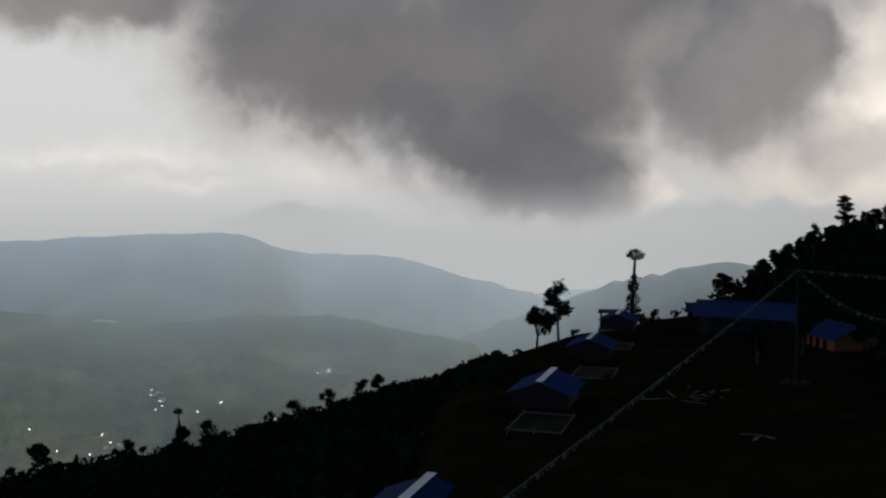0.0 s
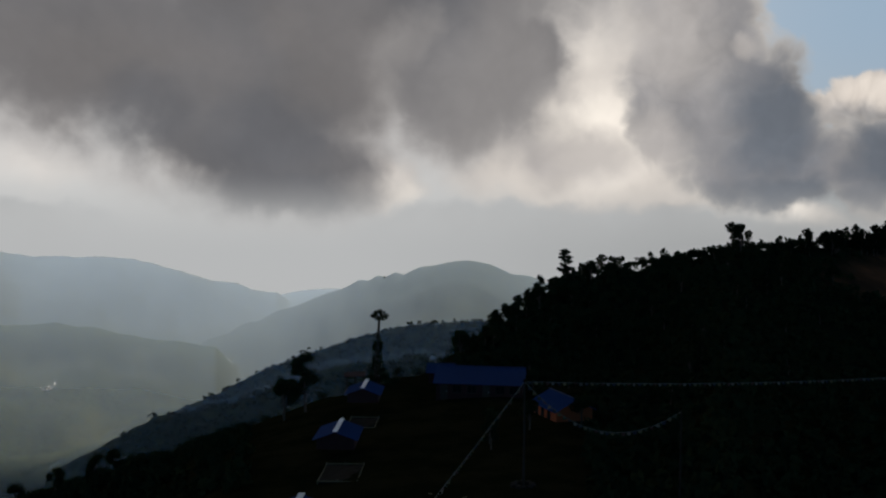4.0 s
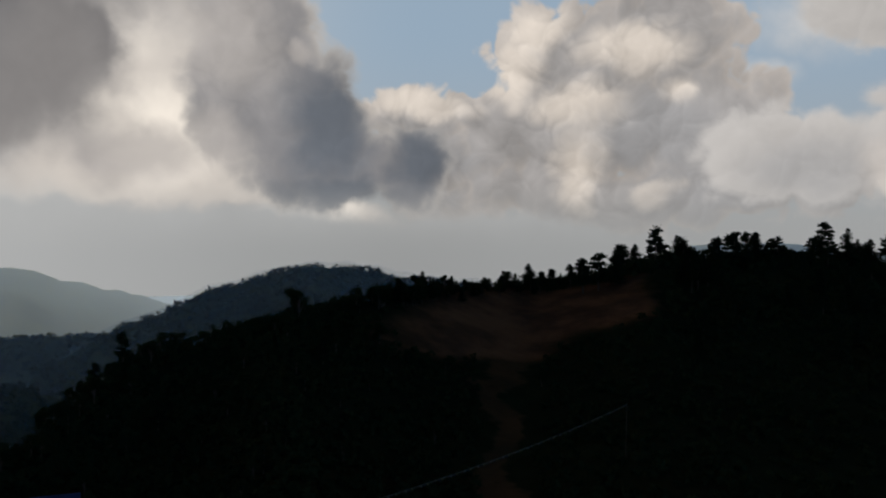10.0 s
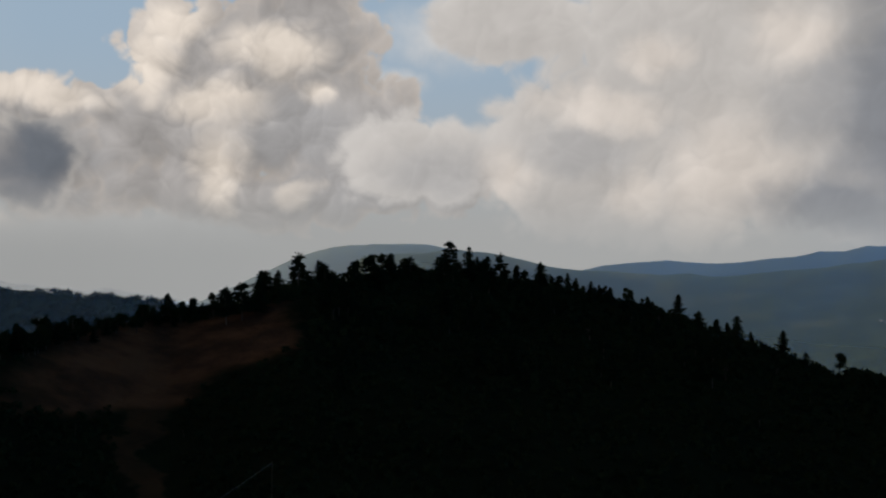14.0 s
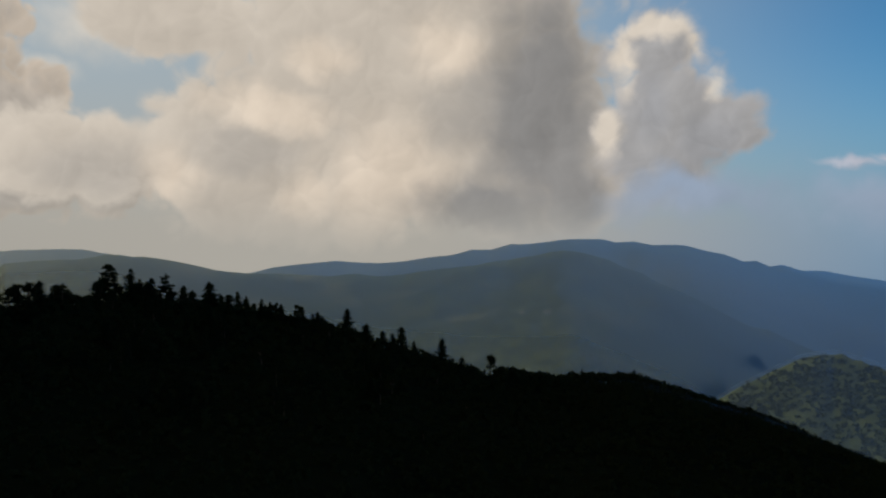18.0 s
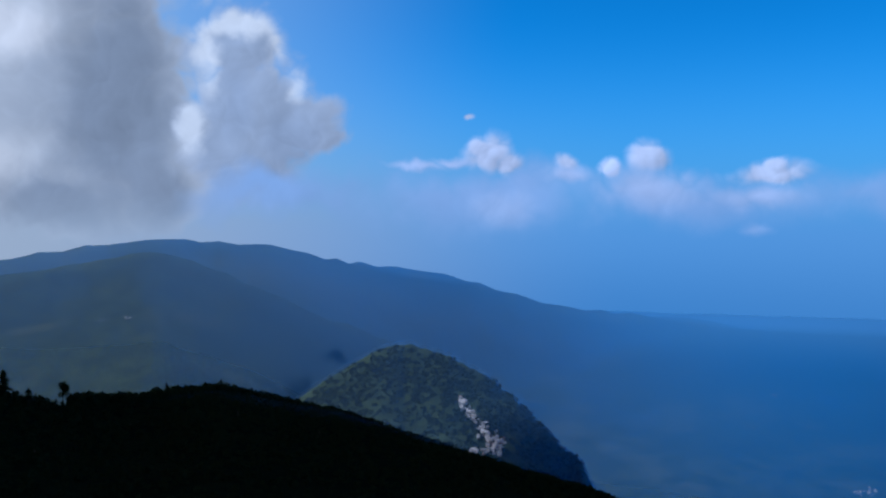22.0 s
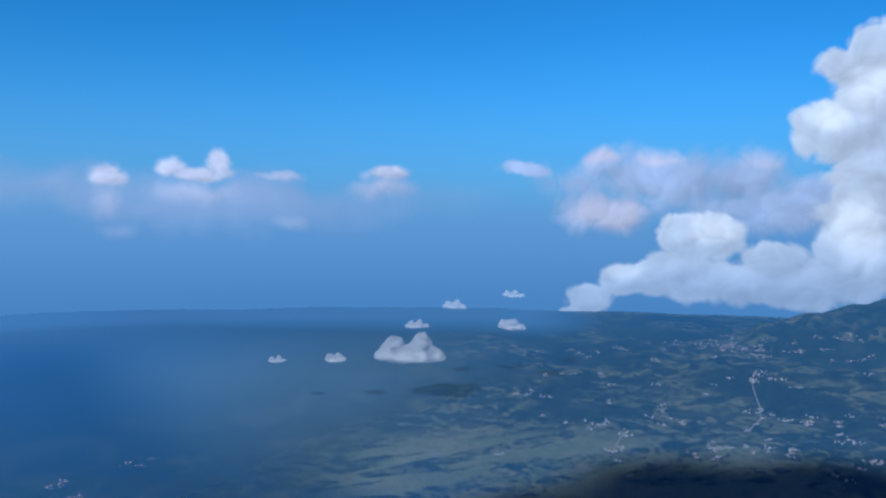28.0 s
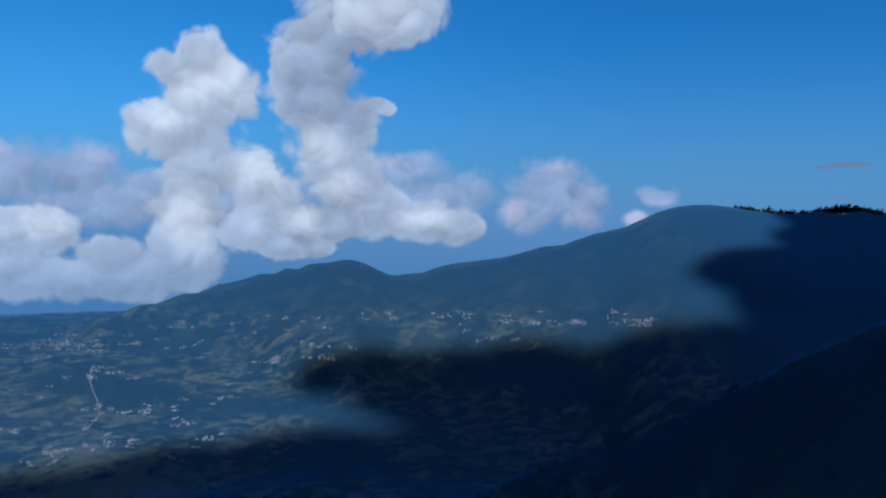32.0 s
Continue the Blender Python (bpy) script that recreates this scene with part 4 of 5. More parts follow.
def plant(kind, x, y, height, seed, label="", wide=1.0):
    r = random.Random(seed)
    slot = KINDS[kind][r.randrange(len(KINDS[kind]))]
    s = height / 10.0
    m = pose(x, y, ground_at(x, y) - 0.05, r.uniform(-3, 3), r.uniform(-3, 3), r.uniform(0, 360)) @ Matrix.Diagonal((s * wide, s * wide, s, 1))
    ob = slot[0]
    if slot[1]:
        ob = copy_thing(ob, Matrix.Identity(4))
    slot[1] = True
    ob.matrix_basis = m
    if label:
        tagged(ob, label)
    return ob


def polar(az, r):
    v = toward(az) * r
    return v.x, v.y


# trees that stand out against the sky: kind, azimuth, distance, height
EDGE = [("lopped", -12.6, 120, 10.3), ("pine", -7.8, 108, 7.3), ("round", -6.4, 106, 5.4), ("round", -14.0, 122, 2.0), ("round", -19.9, 127, 2.9), ("round", -18.2, 124, 3.9),
        ("pine", -22.0, 131, 4.6), ("round", -23.5, 138, 4.3), ("pine", -25.2, 148, 5.0), ("round", -26.9, 150, 3.7), ("lopped", 17.2, 123, 5.5), ("round", 17.1, 122, 3.3), ("round", 15.4, 123, 3.1),
        ("round", 20.4, 123, 2.8), ("round", 19.4, 123, 1.5), ("round", 25.5, 124, 4.4), ("fir", 23.4, 123, 2.2), ("round", 27.0, 125, 2.2), ("round", 5.4, 122, 3.1), ("round", 4.2, 121, 3.0),
        ("round", 7.7, 122, 3.1), ("round", 9.9, 122, 2.9), ("round", 11.5, 123, 2.2)]
SADDLE = [("round", -35.8, 173, 5.5), ("fir", -44.5, 219, 5.9), ("fir", -51.6, 281, 8.0), ("round", -50.6, 279, 3.7), ("round", -41.2, 205, 3.1), ("round", -48.6, 252, 2.7), ("pine", -23.5, 146, 3.7),
          ("round", -18.2, 128, 3.2), ("round", -20.7, 140, 3.7), ("round", -22.2, 142, 2.8), ("round", -27.5, 155, 3.1), ("fir", -50.4, 284, 5.3), ("round", -36.3, 171, 6.0), ("fir", -46.0, 235, 3.3),
          ("round", -48.1, 262, 3.8), ("round", -44.0, 220, 4.6)]
CROWN = [("pine", -55.2, 257, 10.0), ("pine", -56.2, 258, 10.6), ("fir", -57.3, 262, 10.1), ("pine", -59.8, 281, 11.0), ("round", -62.0, 295, 5.5), ("pine", -61.6, 290, 7.7), ("pine", -63.6, 308, 8.2),
         ("pine", -64.7, 320, 9.0), ("fir", -65.9, 330, 9.3), ("pine", -67.2, 345, 8.6), ("pine", -69.9, 378, 13.0), ("fir", -71.1, 385, 12.0), ("fir", -72.4, 392, 10.1), ("pine", -73.3, 398, 12.1),
         ("fir", -74.4, 405, 8.8), ("fir", -76.0, 415, 12.4), ("fir", -77.8, 428, 9.9), ("fir", -79.5, 412, 6.8), ("fir", -80.5, 408, 8.4), ("round", -81.7, 415, 10.0), ("fir", -82.9, 425, 7.6)]
SHOULDER = [("fir", -84.9, 435, 13.0), ("fir", -86.2, 432, 8.0), ("fir", -87.2, 432, 6.5), ("fir", -88.5, 434, 12.6), ("fir", -89.4, 436, 7.0), ("fir", -91.2, 440, 13.0), ("round", -94.5, 486, 12.0),
            ("fir", -92.6, 450, 7.4), ("round", -96.4, 540, 5.7), ("fir", -100.6, 716, 10.4), ("fir", -104.0, 740, 9.8), ("fir", -106.6, 755, 7.5)]
for k, (kind, az, r, h) in enumerate(EDGE + SADDLE + CROWN + SHOULDER):
    plant(kind, *polar(az, r), h * 1.05, 100 + k, wide=1.25 if kind == "round" and h < 5 else 1.0)
# the wood behind and below them
placed = 0
while placed < 430:
    az = rng.uniform(-118, -20)
    rc, zc = float(curve_of(CREST, az, 1)), 0
    back = rng.random() < 0.55
    r = rc * (rng.uniform(0.985, 1.03) if back else rng.uniform(0.45, 0.97) ** 0.7)
    if -62 < az < -43 and 150 - 2.8 * (az + 38) < r < min(rc * 0.99, 266) or r < 75 or abs(az + 50.4) < 2 and r < rc:
        continue
    kind = rng.choice(("fir", "fir", "pine", "round") if az < -53 else ("round", "round", "pine"))
    h = rng.uniform(5.0, 9.5) if az < -53 else rng.uniform(2.2, 4.0)
    if back and az > -53:
        h *= 0.7
    if az < -88:
        h *= 0.62
    plant(kind, *polar(az, r), h, 1000 + placed)
    placed += 1


# the belt of trees above the clearing
for k in range(80):
    az = rng.uniform(-54.5, -40)
    plant(rng.choice(("round", "pine", "fir")), *polar(az, float(curve_of(CREST, az, 1)) * rng.uniform(0.94, 0.99)), rng.uniform(3.2, 5.6), 3000 + k)


# ---- undergrowth and far woods, too many to count ----
def clumps(name, spots, mat, label, category, leaves=28, seed=3, size=0.27):
    """Bushy clumps (x, y, z, radius, height) in one mesh."""
    g = np.random.default_rng(seed)
    s = np.array(spots)
    n = len(s)
    d = g.normal(size=(n, leaves, 3))
    d /= np.maximum(np.linalg.norm(d, axis=2, keepdims=True), 0.3)
    d *= g.uniform(0.55, 1.1, (n, leaves, 1))
    c = np.empty((n, leaves, 3))
    c[..., 0] = s[:, None, 0] + d[..., 0] * s[:, None, 3]
    c[..., 1] = s[:, None, 1] + d[..., 1] * s[:, None, 3]
    c[..., 2] = s[:, None, 2] + (0.45 + 0.55 * d[..., 2]) * s[:, None, 4]
    u = g.normal(size=(n, leaves, 3)) * s[:, None, 3:4] * size
    v = g.normal(size=(n, leaves, 3)) * s[:, None, 3:4] * size
    quad = np.stack([c - u, c - v * 0.8, c + u, c + v], 2).reshape(-1, 3)
    idx = np.arange(len(quad), dtype=np.int32)
    me = bpy.data.meshes.new(name)
    me.vertices.add(len(quad))
    me.vertices.foreach_set("co", quad.ravel())
    me.loops.add(len(idx))
    me.loops.foreach_set("vertex_index", idx)
    me.polygons.add(len(idx) // 4)
    me.polygons.foreach_set("loop_start", np.arange(0, len(idx), 4, dtype=np.int32))
    me.update(calc_edges=True)
    me.materials.append(mat)
    return tagged(new(name, me), label, category, kind="stuff")


def scatter(n, az0, az1, r0, r1, rad, seed, keep=None, tall=1.3):
    """Spots over a stretch of land; r0 and r1 are shares of the crest's distance."""
    g = np.random.default_rng(seed)
    az = g.uniform(az0, az1, n)
    rc = curve_of(CREST, az, 1)
    r = rc * g.uniform(r0, r1, n)
    if keep is not None:
        ok = keep(az, r)
        az, r = az[ok], r[ok]
    z = land(az, r)
    a = np.radians(az)
    size = g.uniform(rad * 0.6, rad * 1.3, len(az)) * np.clip(r / 300, 0.6, 1.5)
    return np.stack([-np.sin(a) * r, np.cos(a) * r, z, size, size * tall], 1)


def wooded(az, r):
    bare = (az < -43) & (az > -60.5) & (r > 160 - 2.8 * (az + 38)) & (r < 266)
    way_up = (np.abs(az + 50.4) < 2.0) & (r > 60)
    camp = (az > -27) & (r < 112)
    return ~(bare | way_up | camp) & (r > 62)


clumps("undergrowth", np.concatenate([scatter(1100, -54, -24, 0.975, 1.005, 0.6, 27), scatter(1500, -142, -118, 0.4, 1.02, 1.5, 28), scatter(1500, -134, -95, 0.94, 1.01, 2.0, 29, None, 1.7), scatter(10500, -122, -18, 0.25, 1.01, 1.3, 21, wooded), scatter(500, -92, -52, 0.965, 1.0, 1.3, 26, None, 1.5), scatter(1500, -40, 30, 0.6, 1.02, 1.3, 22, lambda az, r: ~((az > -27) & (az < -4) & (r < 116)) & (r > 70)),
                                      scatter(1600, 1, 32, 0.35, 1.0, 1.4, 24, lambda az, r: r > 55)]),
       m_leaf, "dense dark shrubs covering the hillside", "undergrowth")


def ridge_spots(name, n, lo, hi, depth, rad, seed, tall=1.6):
    g = np.random.default_rng(seed)
    rk, near, far, rough, pts = RIDGES[name]
    az = g.uniform(lo, hi, n)
    r = crest_distance(name, az) + g.uniform(-depth, 25, n) * g.uniform(0.2, 1, n)
    a = np.radians(az)
    size = g.uniform(rad * 0.6, rad * 1.3, n)
    return np.stack([-np.sin(a) * r, np.cos(a) * r, land(az, r) - 0.5, size, size * tall], 1)


clumps("far_woods", np.concatenate([ridge_spots("wooded_hill", 3000, -58, -20, 420, 4.0, 41, 1.1), ridge_spots("field_slope", 1900, -34, 3, 620, 5.5, 49, 1.3), ridge_spots("near_spur", 1600, -24, 6, 300, 3.4, 48, 1.2), ridge_spots("village_spur", 2400, -128, -108, 430, 5.0, 42, 0.9)]),
       m_leaf, "distant dense woods on the hills", "woods", 20)
clumps("far_woods", np.concatenate([ridge_spots("east_ridge", 500, -241, -231, 60, 15.0, 46), ridge_spots("dark_slope", 1800, -243, -214, 400, 5.0, 47)]),
       m_leaf, "distant woods along the shaded ridge", "woods", 12, 4)

# ---- the camp on the hilltop ----
m_blue = plain("blue_roof_metal", (0.008, 0.034, 0.115), 0.7, 0.0, 0.22, 1.5, 0.15, 0.2)
m_cap = plain("white_ridge_metal", (0.78, 0.79, 0.80), 0.35, 0.0, 0.06, 2.0, 0.1, 0.5)
m_orange = plain("orange_plaster", (0.29, 0.066, 0.020), 0.85, 0.0, 0.15, 2.0, 0.3, 0.2)
m_maroon = plain("maroon_boards", (0.036, 0.012, 0.010), 0.8, 0.0, 0.25, 2.0, 0.3, 0.2)
m_wood = plain("weathered_timber", (0.045, 0.035, 0.024), 0.85, 0.0, 0.3, 4.0, 0.4, 0.2)
m_pale = plain("bleached_bamboo", (0.12, 0.10, 0.055), 0.8, 0.0, 0.25, 4.0, 0.3, 0.2)
m_white = plain("white_paint", (0.72, 0.72, 0.70), 0.7, 0.0, 0.08, 3.0, 0.1, 0.3)
m_stone = plain("rubble_stone", (0.13, 0.12, 0.105), 0.95, 0.0, 0.3, 3.0, 0.6, 0.2)
m_soil = plain("dug_soil", (0.018, 0.013, 0.008), 0.95, 0.0, 0.3, 2.0, 0.6, 0.1)
m_glass = plain("dark_window_glass", (0.008, 0.009, 0.010), 0.2, 0.0, 0.05, 2.0, 0.0, 0.15)


def corrugated(length, run, rise, wave=0.18, thick=0.03, deep=0.022):
    """A sloping roof sheet along x, from the ridge at y = 0 down to y = run, with corrugations down the slope."""
    bm = bmesh.new()
    n = int(length / wave * 2)
    rows = []
    for k in range(n + 1):
        x = -length / 2 + length * k / n
        dz = deep if k % 2 else -deep
        rows.append([bm.verts.new((x, 0, dz)), bm.verts.new((x, run, dz - rise)), bm.verts.new((x, run, dz - rise - thick)), bm.verts.new((x, 0, dz - thick))])
    for k in range(n):
        a, b = rows[k], rows[k + 1]
        for j in range(4):
            bm.faces.new((a[j], b[j], b[(j + 1) % 4], a[(j + 1) % 4]))
    bm.faces.new(rows[0])
    bm.faces.new(rows[-1][::-1])
    return bm


def gable(width, low, rise, thick, x):
    """A gable end wall across y at x."""
    bm = bmesh.new()
    outline = [(-width / 2, -0.6), (width / 2, -0.6), (width / 2, low), (0, low + rise), (-width / 2, low)]
    a = [bm.verts.new((x, y, z)) for y, z in outline]
    b = [bm.verts.new((x + thick, y, z)) for y, z in outline]
    bm.faces.new(a[::-1])
    bm.faces.new(b)
    for k in range(5):
        bm.faces.new((a[k], a[(k + 1) % 5], b[(k + 1) % 5], b[k]))
    return bm


def wall_holes(length, height, thick, holes, base=-0.6):
    """A wall along x with openings (x, z, width, height) cut through it."""
    bm = bmesh.new()
    xs = sorted({-length / 2, length / 2, *[h[0] - h[2] / 2 for h in holes], *[h[0] + h[2] / 2 for h in holes]})
    zs = sorted({base, height, *[h[1] for h in holes], *[h[1] + h[3] for h in holes]})
    for x0, x1 in zip(xs, xs[1:]):
        for z0, z1 in zip(zs, zs[1:]):
            cx, cz = (x0 + x1) / 2, (z0 + z1) / 2
            if not any(abs(cx - h[0]) < h[2] / 2 and h[1] < cz < h[1] + h[3] for h in holes):
                box(bm, (x1 - x0, thick, z1 - z0), (cx, 0, cz))
    bmesh.ops.remove_doubles(bm, verts=bm.verts, dist=0.001)
    return bm


def put(ob, x=0, y=0, z=0, rz=0):
    ob.matrix_basis = pose(x, y, z, 0, 0, rz)
    return ob


def house(name, x, y, rz, length, width, low, rise, wall_mat, holes, label, cap=True, over=0.35, z=None):
    """A gabled house, its ridge along its own x; holes are those of the front wall (-y side)."""
    root = tagged(thing(name, x, y, z, rz), label, "house")
    slope = (width / 2 + over)
    drop = rise * slope / (width / 2)
    put(part("roof_sheet", corrugated(length + 2 * over, slope, drop), m_blue, root, "blue corrugated metal roof"), z=low + rise + 0.06)
    put(part("roof_sheet", corrugated(length + 2 * over, slope, drop), m_blue, root, "blue corrugated metal roof"), z=low + rise + 0.06, rz=180)
    if cap:
        bm = bmesh.new()
        box(bm, (length + 2 * over + 0.1, 0.46 if cap == "white" else 0.26, 0.05), (0, 0, low + rise + 0.12), bevel=0.015)
        part("ridge_cap", bm, m_cap if cap == "white" else m_blue, root, "white ridge strip" if cap == "white" else "")
    put(part("front_wall", wall_holes(length - 0.3, low, 0.15, holes), wall_mat, root), y=-width / 2 + 0.08)
    put(part("back_wall", wall_holes(length - 0.3, low, 0.15, []), wall_mat, root), y=width / 2 - 0.08)
    part("end_wall", gable(width, low, rise, 0.15, -length / 2), wall_mat, root)
    part("end_wall", gable(width, low, rise, 0.15, length / 2 - 0.15), wall_mat, root)
    for hx, hz, hw, hh in holes:
        bm = bmesh.new()
        if hz < 0.1:
            box(bm, (hw - 0.02, 0.05, hh - 0.02), (hx, -width / 2 + 0.12, hz + hh / 2), bevel=0.008)
            d = part("door", bm, m_wood, root)
            bm = bmesh.new()
            rod(bm, (hx + hw * .35, -width / 2 + 0.02, hz + 1.0), (hx + hw * .35, -width / 2 + 0.02, hz + 1.15), 0.012, 0.012, 6)
            part("door_handle", bm, m_cap, d)
            continue
        for dx, dz, sx, sz in ((0, hh / 2, hw, 0.06), (0, -hh / 2, hw, 0.06), (-hw / 2, 0, 0.06, hh), (hw / 2, 0, 0.06, hh), (0, 0, 0.04, hh)):
            box(bm, (sx, 0.09, sz), (hx + dx, -width / 2 + 0.05, hz + hh / 2 + dz))
        w = part("window_frame", bm, m_wood, root)
        for s in (-1, 1):
            bm = bmesh.new()
            box(bm, (hw / 2 - 0.06, 0.012, hh - 0.08), (hx + s * hw / 4, -width / 2 + 0.08, hz + hh / 2))
            part("pane", bm, m_glass, w)
    return root


# the long lodge, seen along its front
house("lodge", 35.9, 100.6, -24.0, 10.6, 6.4, 2.2, 1.4, m_maroon, [(-4.3, 0.0, 0.9, 2.0), (-2.7, 0.9, 1.1, 1.0), (-0.9, 0.9, 1.1, 1.0), (0.9, 0.0, 0.9, 2.0), (2.6, 0.9, 1.1, 1.0), (4.3, 0.9, 1.1, 1.0)],
      "long low maroon lodge with blue metal roof", z=-13.9)
house("outhouse", 33.8, 110.9, -24.0, 3.2, 2.6, 2.2, 0.8, m_maroon, [(0.4, 0.0, 0.8, 1.9)], "small dark outhouse with blue roof behind the lodge", z=-14.6)
house("cottage", 40.2, 85.6, -87.0, 5.6, 4.4, 2.2, 1.1, m_orange, [(-1.9, 0.8, 0.75, 1.1), (-0.5, 0.8, 0.75, 1.1), (1.0, 0.8, 0.75, 1.1)], "small orange cottage with blue metal roof", z=-14.2)
# huts under blue sheets with a white strip along the ridge
for k, (x, y, top, rz) in enumerate(((-1.2, 36.4, -12.0, 72), (7.0, 56.3, -10.7, 72), (14.2, 80.4, -11.5, 72), (20.5, 98.4, -11.3, 72))):
    low = max(0.15, min(0.45, top - ground_at(x, y) - 0.65))
    house("hut", x, y, rz, 4.4, 3.6, low, 0.65, m_maroon, [], "low hut with wide blue sheet roof and white ridge strip", "white", 0.35, z=top - 0.65 - low)


# fenced garden plots between the huts
def plot(x, y, rz, w, d, seed):
    root = tagged(thing("garden_plot", x, y, None, rz), "small bare garden plot edged with pale bamboo rails", "garden plot", "garden plots")
    bm = bmesh.new()
    r = random.Random(seed)
    n = 8
    grid = [[bm.verts.new((-w / 2 + w * i / n, -d / 2 + d * j / n, 0.10 + r.uniform(0, .09))) for j in range(n + 1)] for i in range(n + 1)]
    for i in range(n):
        for j in range(n):
            bm.faces.new((grid[i][j], grid[i + 1][j], grid[i + 1][j + 1], grid[i][j + 1]))
    rim = bmesh.ops.extrude_edge_only(bm, edges=[e for e in bm.edges if e.is_boundary])["geom"]
    bmesh.ops.translate(bm, verts=[v for v in rim if isinstance(v, bmesh.types.BMVert)], vec=(0, 0, -0.8))
    part("soil_bed", bm, m_soil, root)
    for sx, sy, L, turn in ((0, -d / 2, w, 0), (0, d / 2, w, 0), (-w / 2, 0, d, 90), (w / 2, 0, d, 90)):
        for zz in (0.22,):
            bm = bmesh.new()
            rod(bm, (-L / 2 - .1, 0, 0), (L / 2 + .1, r.uniform(-.03, .03), r.uniform(-.05, .05)), 0.06, 0.05, 6)
            put(part("rail", bm, m_pale, root), sx, sy, zz, turn)
    for sx in (-1, 0, 1):
        for sy in (-1, 1):
            bm = bmesh.new()
            rod(bm, (0, 0, -0.8), (0, 0, 0.4), 0.06, 0.05, 6)
            put(part("post", bm, m_pale, root), sx * w / 2, sy * d / 2)


plot(6.0, 50.6, -18, 3.1, 4.6, 1)
plot(12.9, 71.6, -18, 3.3, 5.0, 2)
plot(18.9, 91.8, -18, 3.1, 4.8, 3)

# a small open pavilion by the lopped tree
pav = tagged(thing("pavilion", 22.2, 113.0, None, -15), "small open pavilion with weathered posts and flat roof", "pavilion")
for sx in (-1, 0, 1):
    for sy in (-1, 1):
        bm = bmesh.new()
        box(bm, (0.13, 0.13, 2.7), (sx * 1.1, sy * 0.9, 1.05), bevel=0.02)
        part("post", bm, m_wood, pav)
bm = bmesh.new()
box(bm, (2.9, 2.4, 0.12), (0, 0, 2.45), Matrix.Rotation(0.08, 4, "X"), 0.03)
part("roof", bm, m_maroon, pav)
bm = bmesh.new()
box(bm, (2.7, 2.2, 0.9), (0, 0, -0.15), bevel=0.03)
part("plinth", bm, m_stone, pav)

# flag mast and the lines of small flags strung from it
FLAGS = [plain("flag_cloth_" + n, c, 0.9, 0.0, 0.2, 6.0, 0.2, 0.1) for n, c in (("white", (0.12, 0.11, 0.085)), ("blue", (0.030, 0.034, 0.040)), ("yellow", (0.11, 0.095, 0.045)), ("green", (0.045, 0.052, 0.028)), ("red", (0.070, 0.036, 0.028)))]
m_mast = plain("weathered_pole", (0.022, 0.018, 0.014), 0.9, 0.0, 0.3, 4.0, 0.4, 0.1)
m_cord = plain("pale_cord", (0.12, 0.115, 0.095), 0.9, 0.0, 0.1, 8.0, 0.1, 0.1)
MAST = Vector((25.0, 60.0, -3.8))
mast = tagged(thing("flag_mast", 25.0, 60.0), "tall bare timber flag mast with guy ropes", "mast")
foot = ground_at(25.0, 60.0)
bm = bmesh.new()
stem(bm, [(0, 0, -0.8), (0.03, 0, (MAST.z - foot) * 0.5), (0, 0, MAST.z - foot)], 0.11, 0.06, 9)
part("pole", bm, m_mast, mast, smooth=True)
bm = bmesh.new()
bmesh.ops.create_uvsphere(bm, u_segments=10, v_segments=6, radius=0.13, matrix=Matrix.Translation((0, 0, MAST.z - foot + 0.08)))
part("finial", bm, m_mast, mast, smooth=True)
bm = bmesh.new()
for k in range(10):
    a = k * 0.63
    box(bm, (0.5, 0.35, 0.3), (0.75 * math.cos(a), 0.75 * math.sin(a), 0.05), Matrix.Rotation(a, 4, "Z"), 0.06)
part("stone_collar", bm, m_mast, mast)


def flag_line(end, sag, step, label, seed):
    root = new("flag_line")
    root.location = MAST
    r = random.Random(seed)
    end = Vector(end) - MAST
    n = max(12, int(end.length / 1.5))
    pts = [end * (k / n) - Vector((0, 0, sag * 4 * (k / n) * (1 - k / n))) for k in range(n + 1)]
    bm = bmesh.new()
    for a, b in zip(pts, pts[1:]):
        rod(bm, a, b, 0.022, 0.022, 5)
    part("cord", bm, m_cord, root)
    side = Vector((end.x, end.y, 0)).normalized()
    count = int(end.length / step)
    shapes = []
    for k in range(5):
        bm = bmesh.new()
        rows = []
        for j in range(4):
            sway = 0.06 * math.sin(j * 1.3 + k)
            rows.append([bm.verts.new((x, sway * (1 + x), -0.22 * j / 3)) for x in (-0.13, 0.0, 0.13)])
        for j in range(3):
            for i in range(2):
                bm.faces.new((rows[j][i], rows[j][i + 1], rows[j + 1][i + 1], rows[j + 1][i]))
        me = bpy.data.meshes.new("flag")
        bm.to_mesh(me)
        bm.free()
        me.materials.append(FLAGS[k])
        shapes.append(me)
    for k in range(1, count):
        f = k / count
        p = end * f - Vector((0, 0, sag * 4 * f * (1 - f)))
        fl = new("flag", shapes[k % 5])
        fl.parent = root
        fl.matrix_basis = Matrix.Translation(p) @ Matrix.Rotation(math.atan2(side.y, side.x) + r.uniform(-.3, .3), 4, "Z") @ Matrix.Rotation(r.uniform(-.5, .5), 4, "X")
    return tagged(root, label, "flag line", "flag lines")


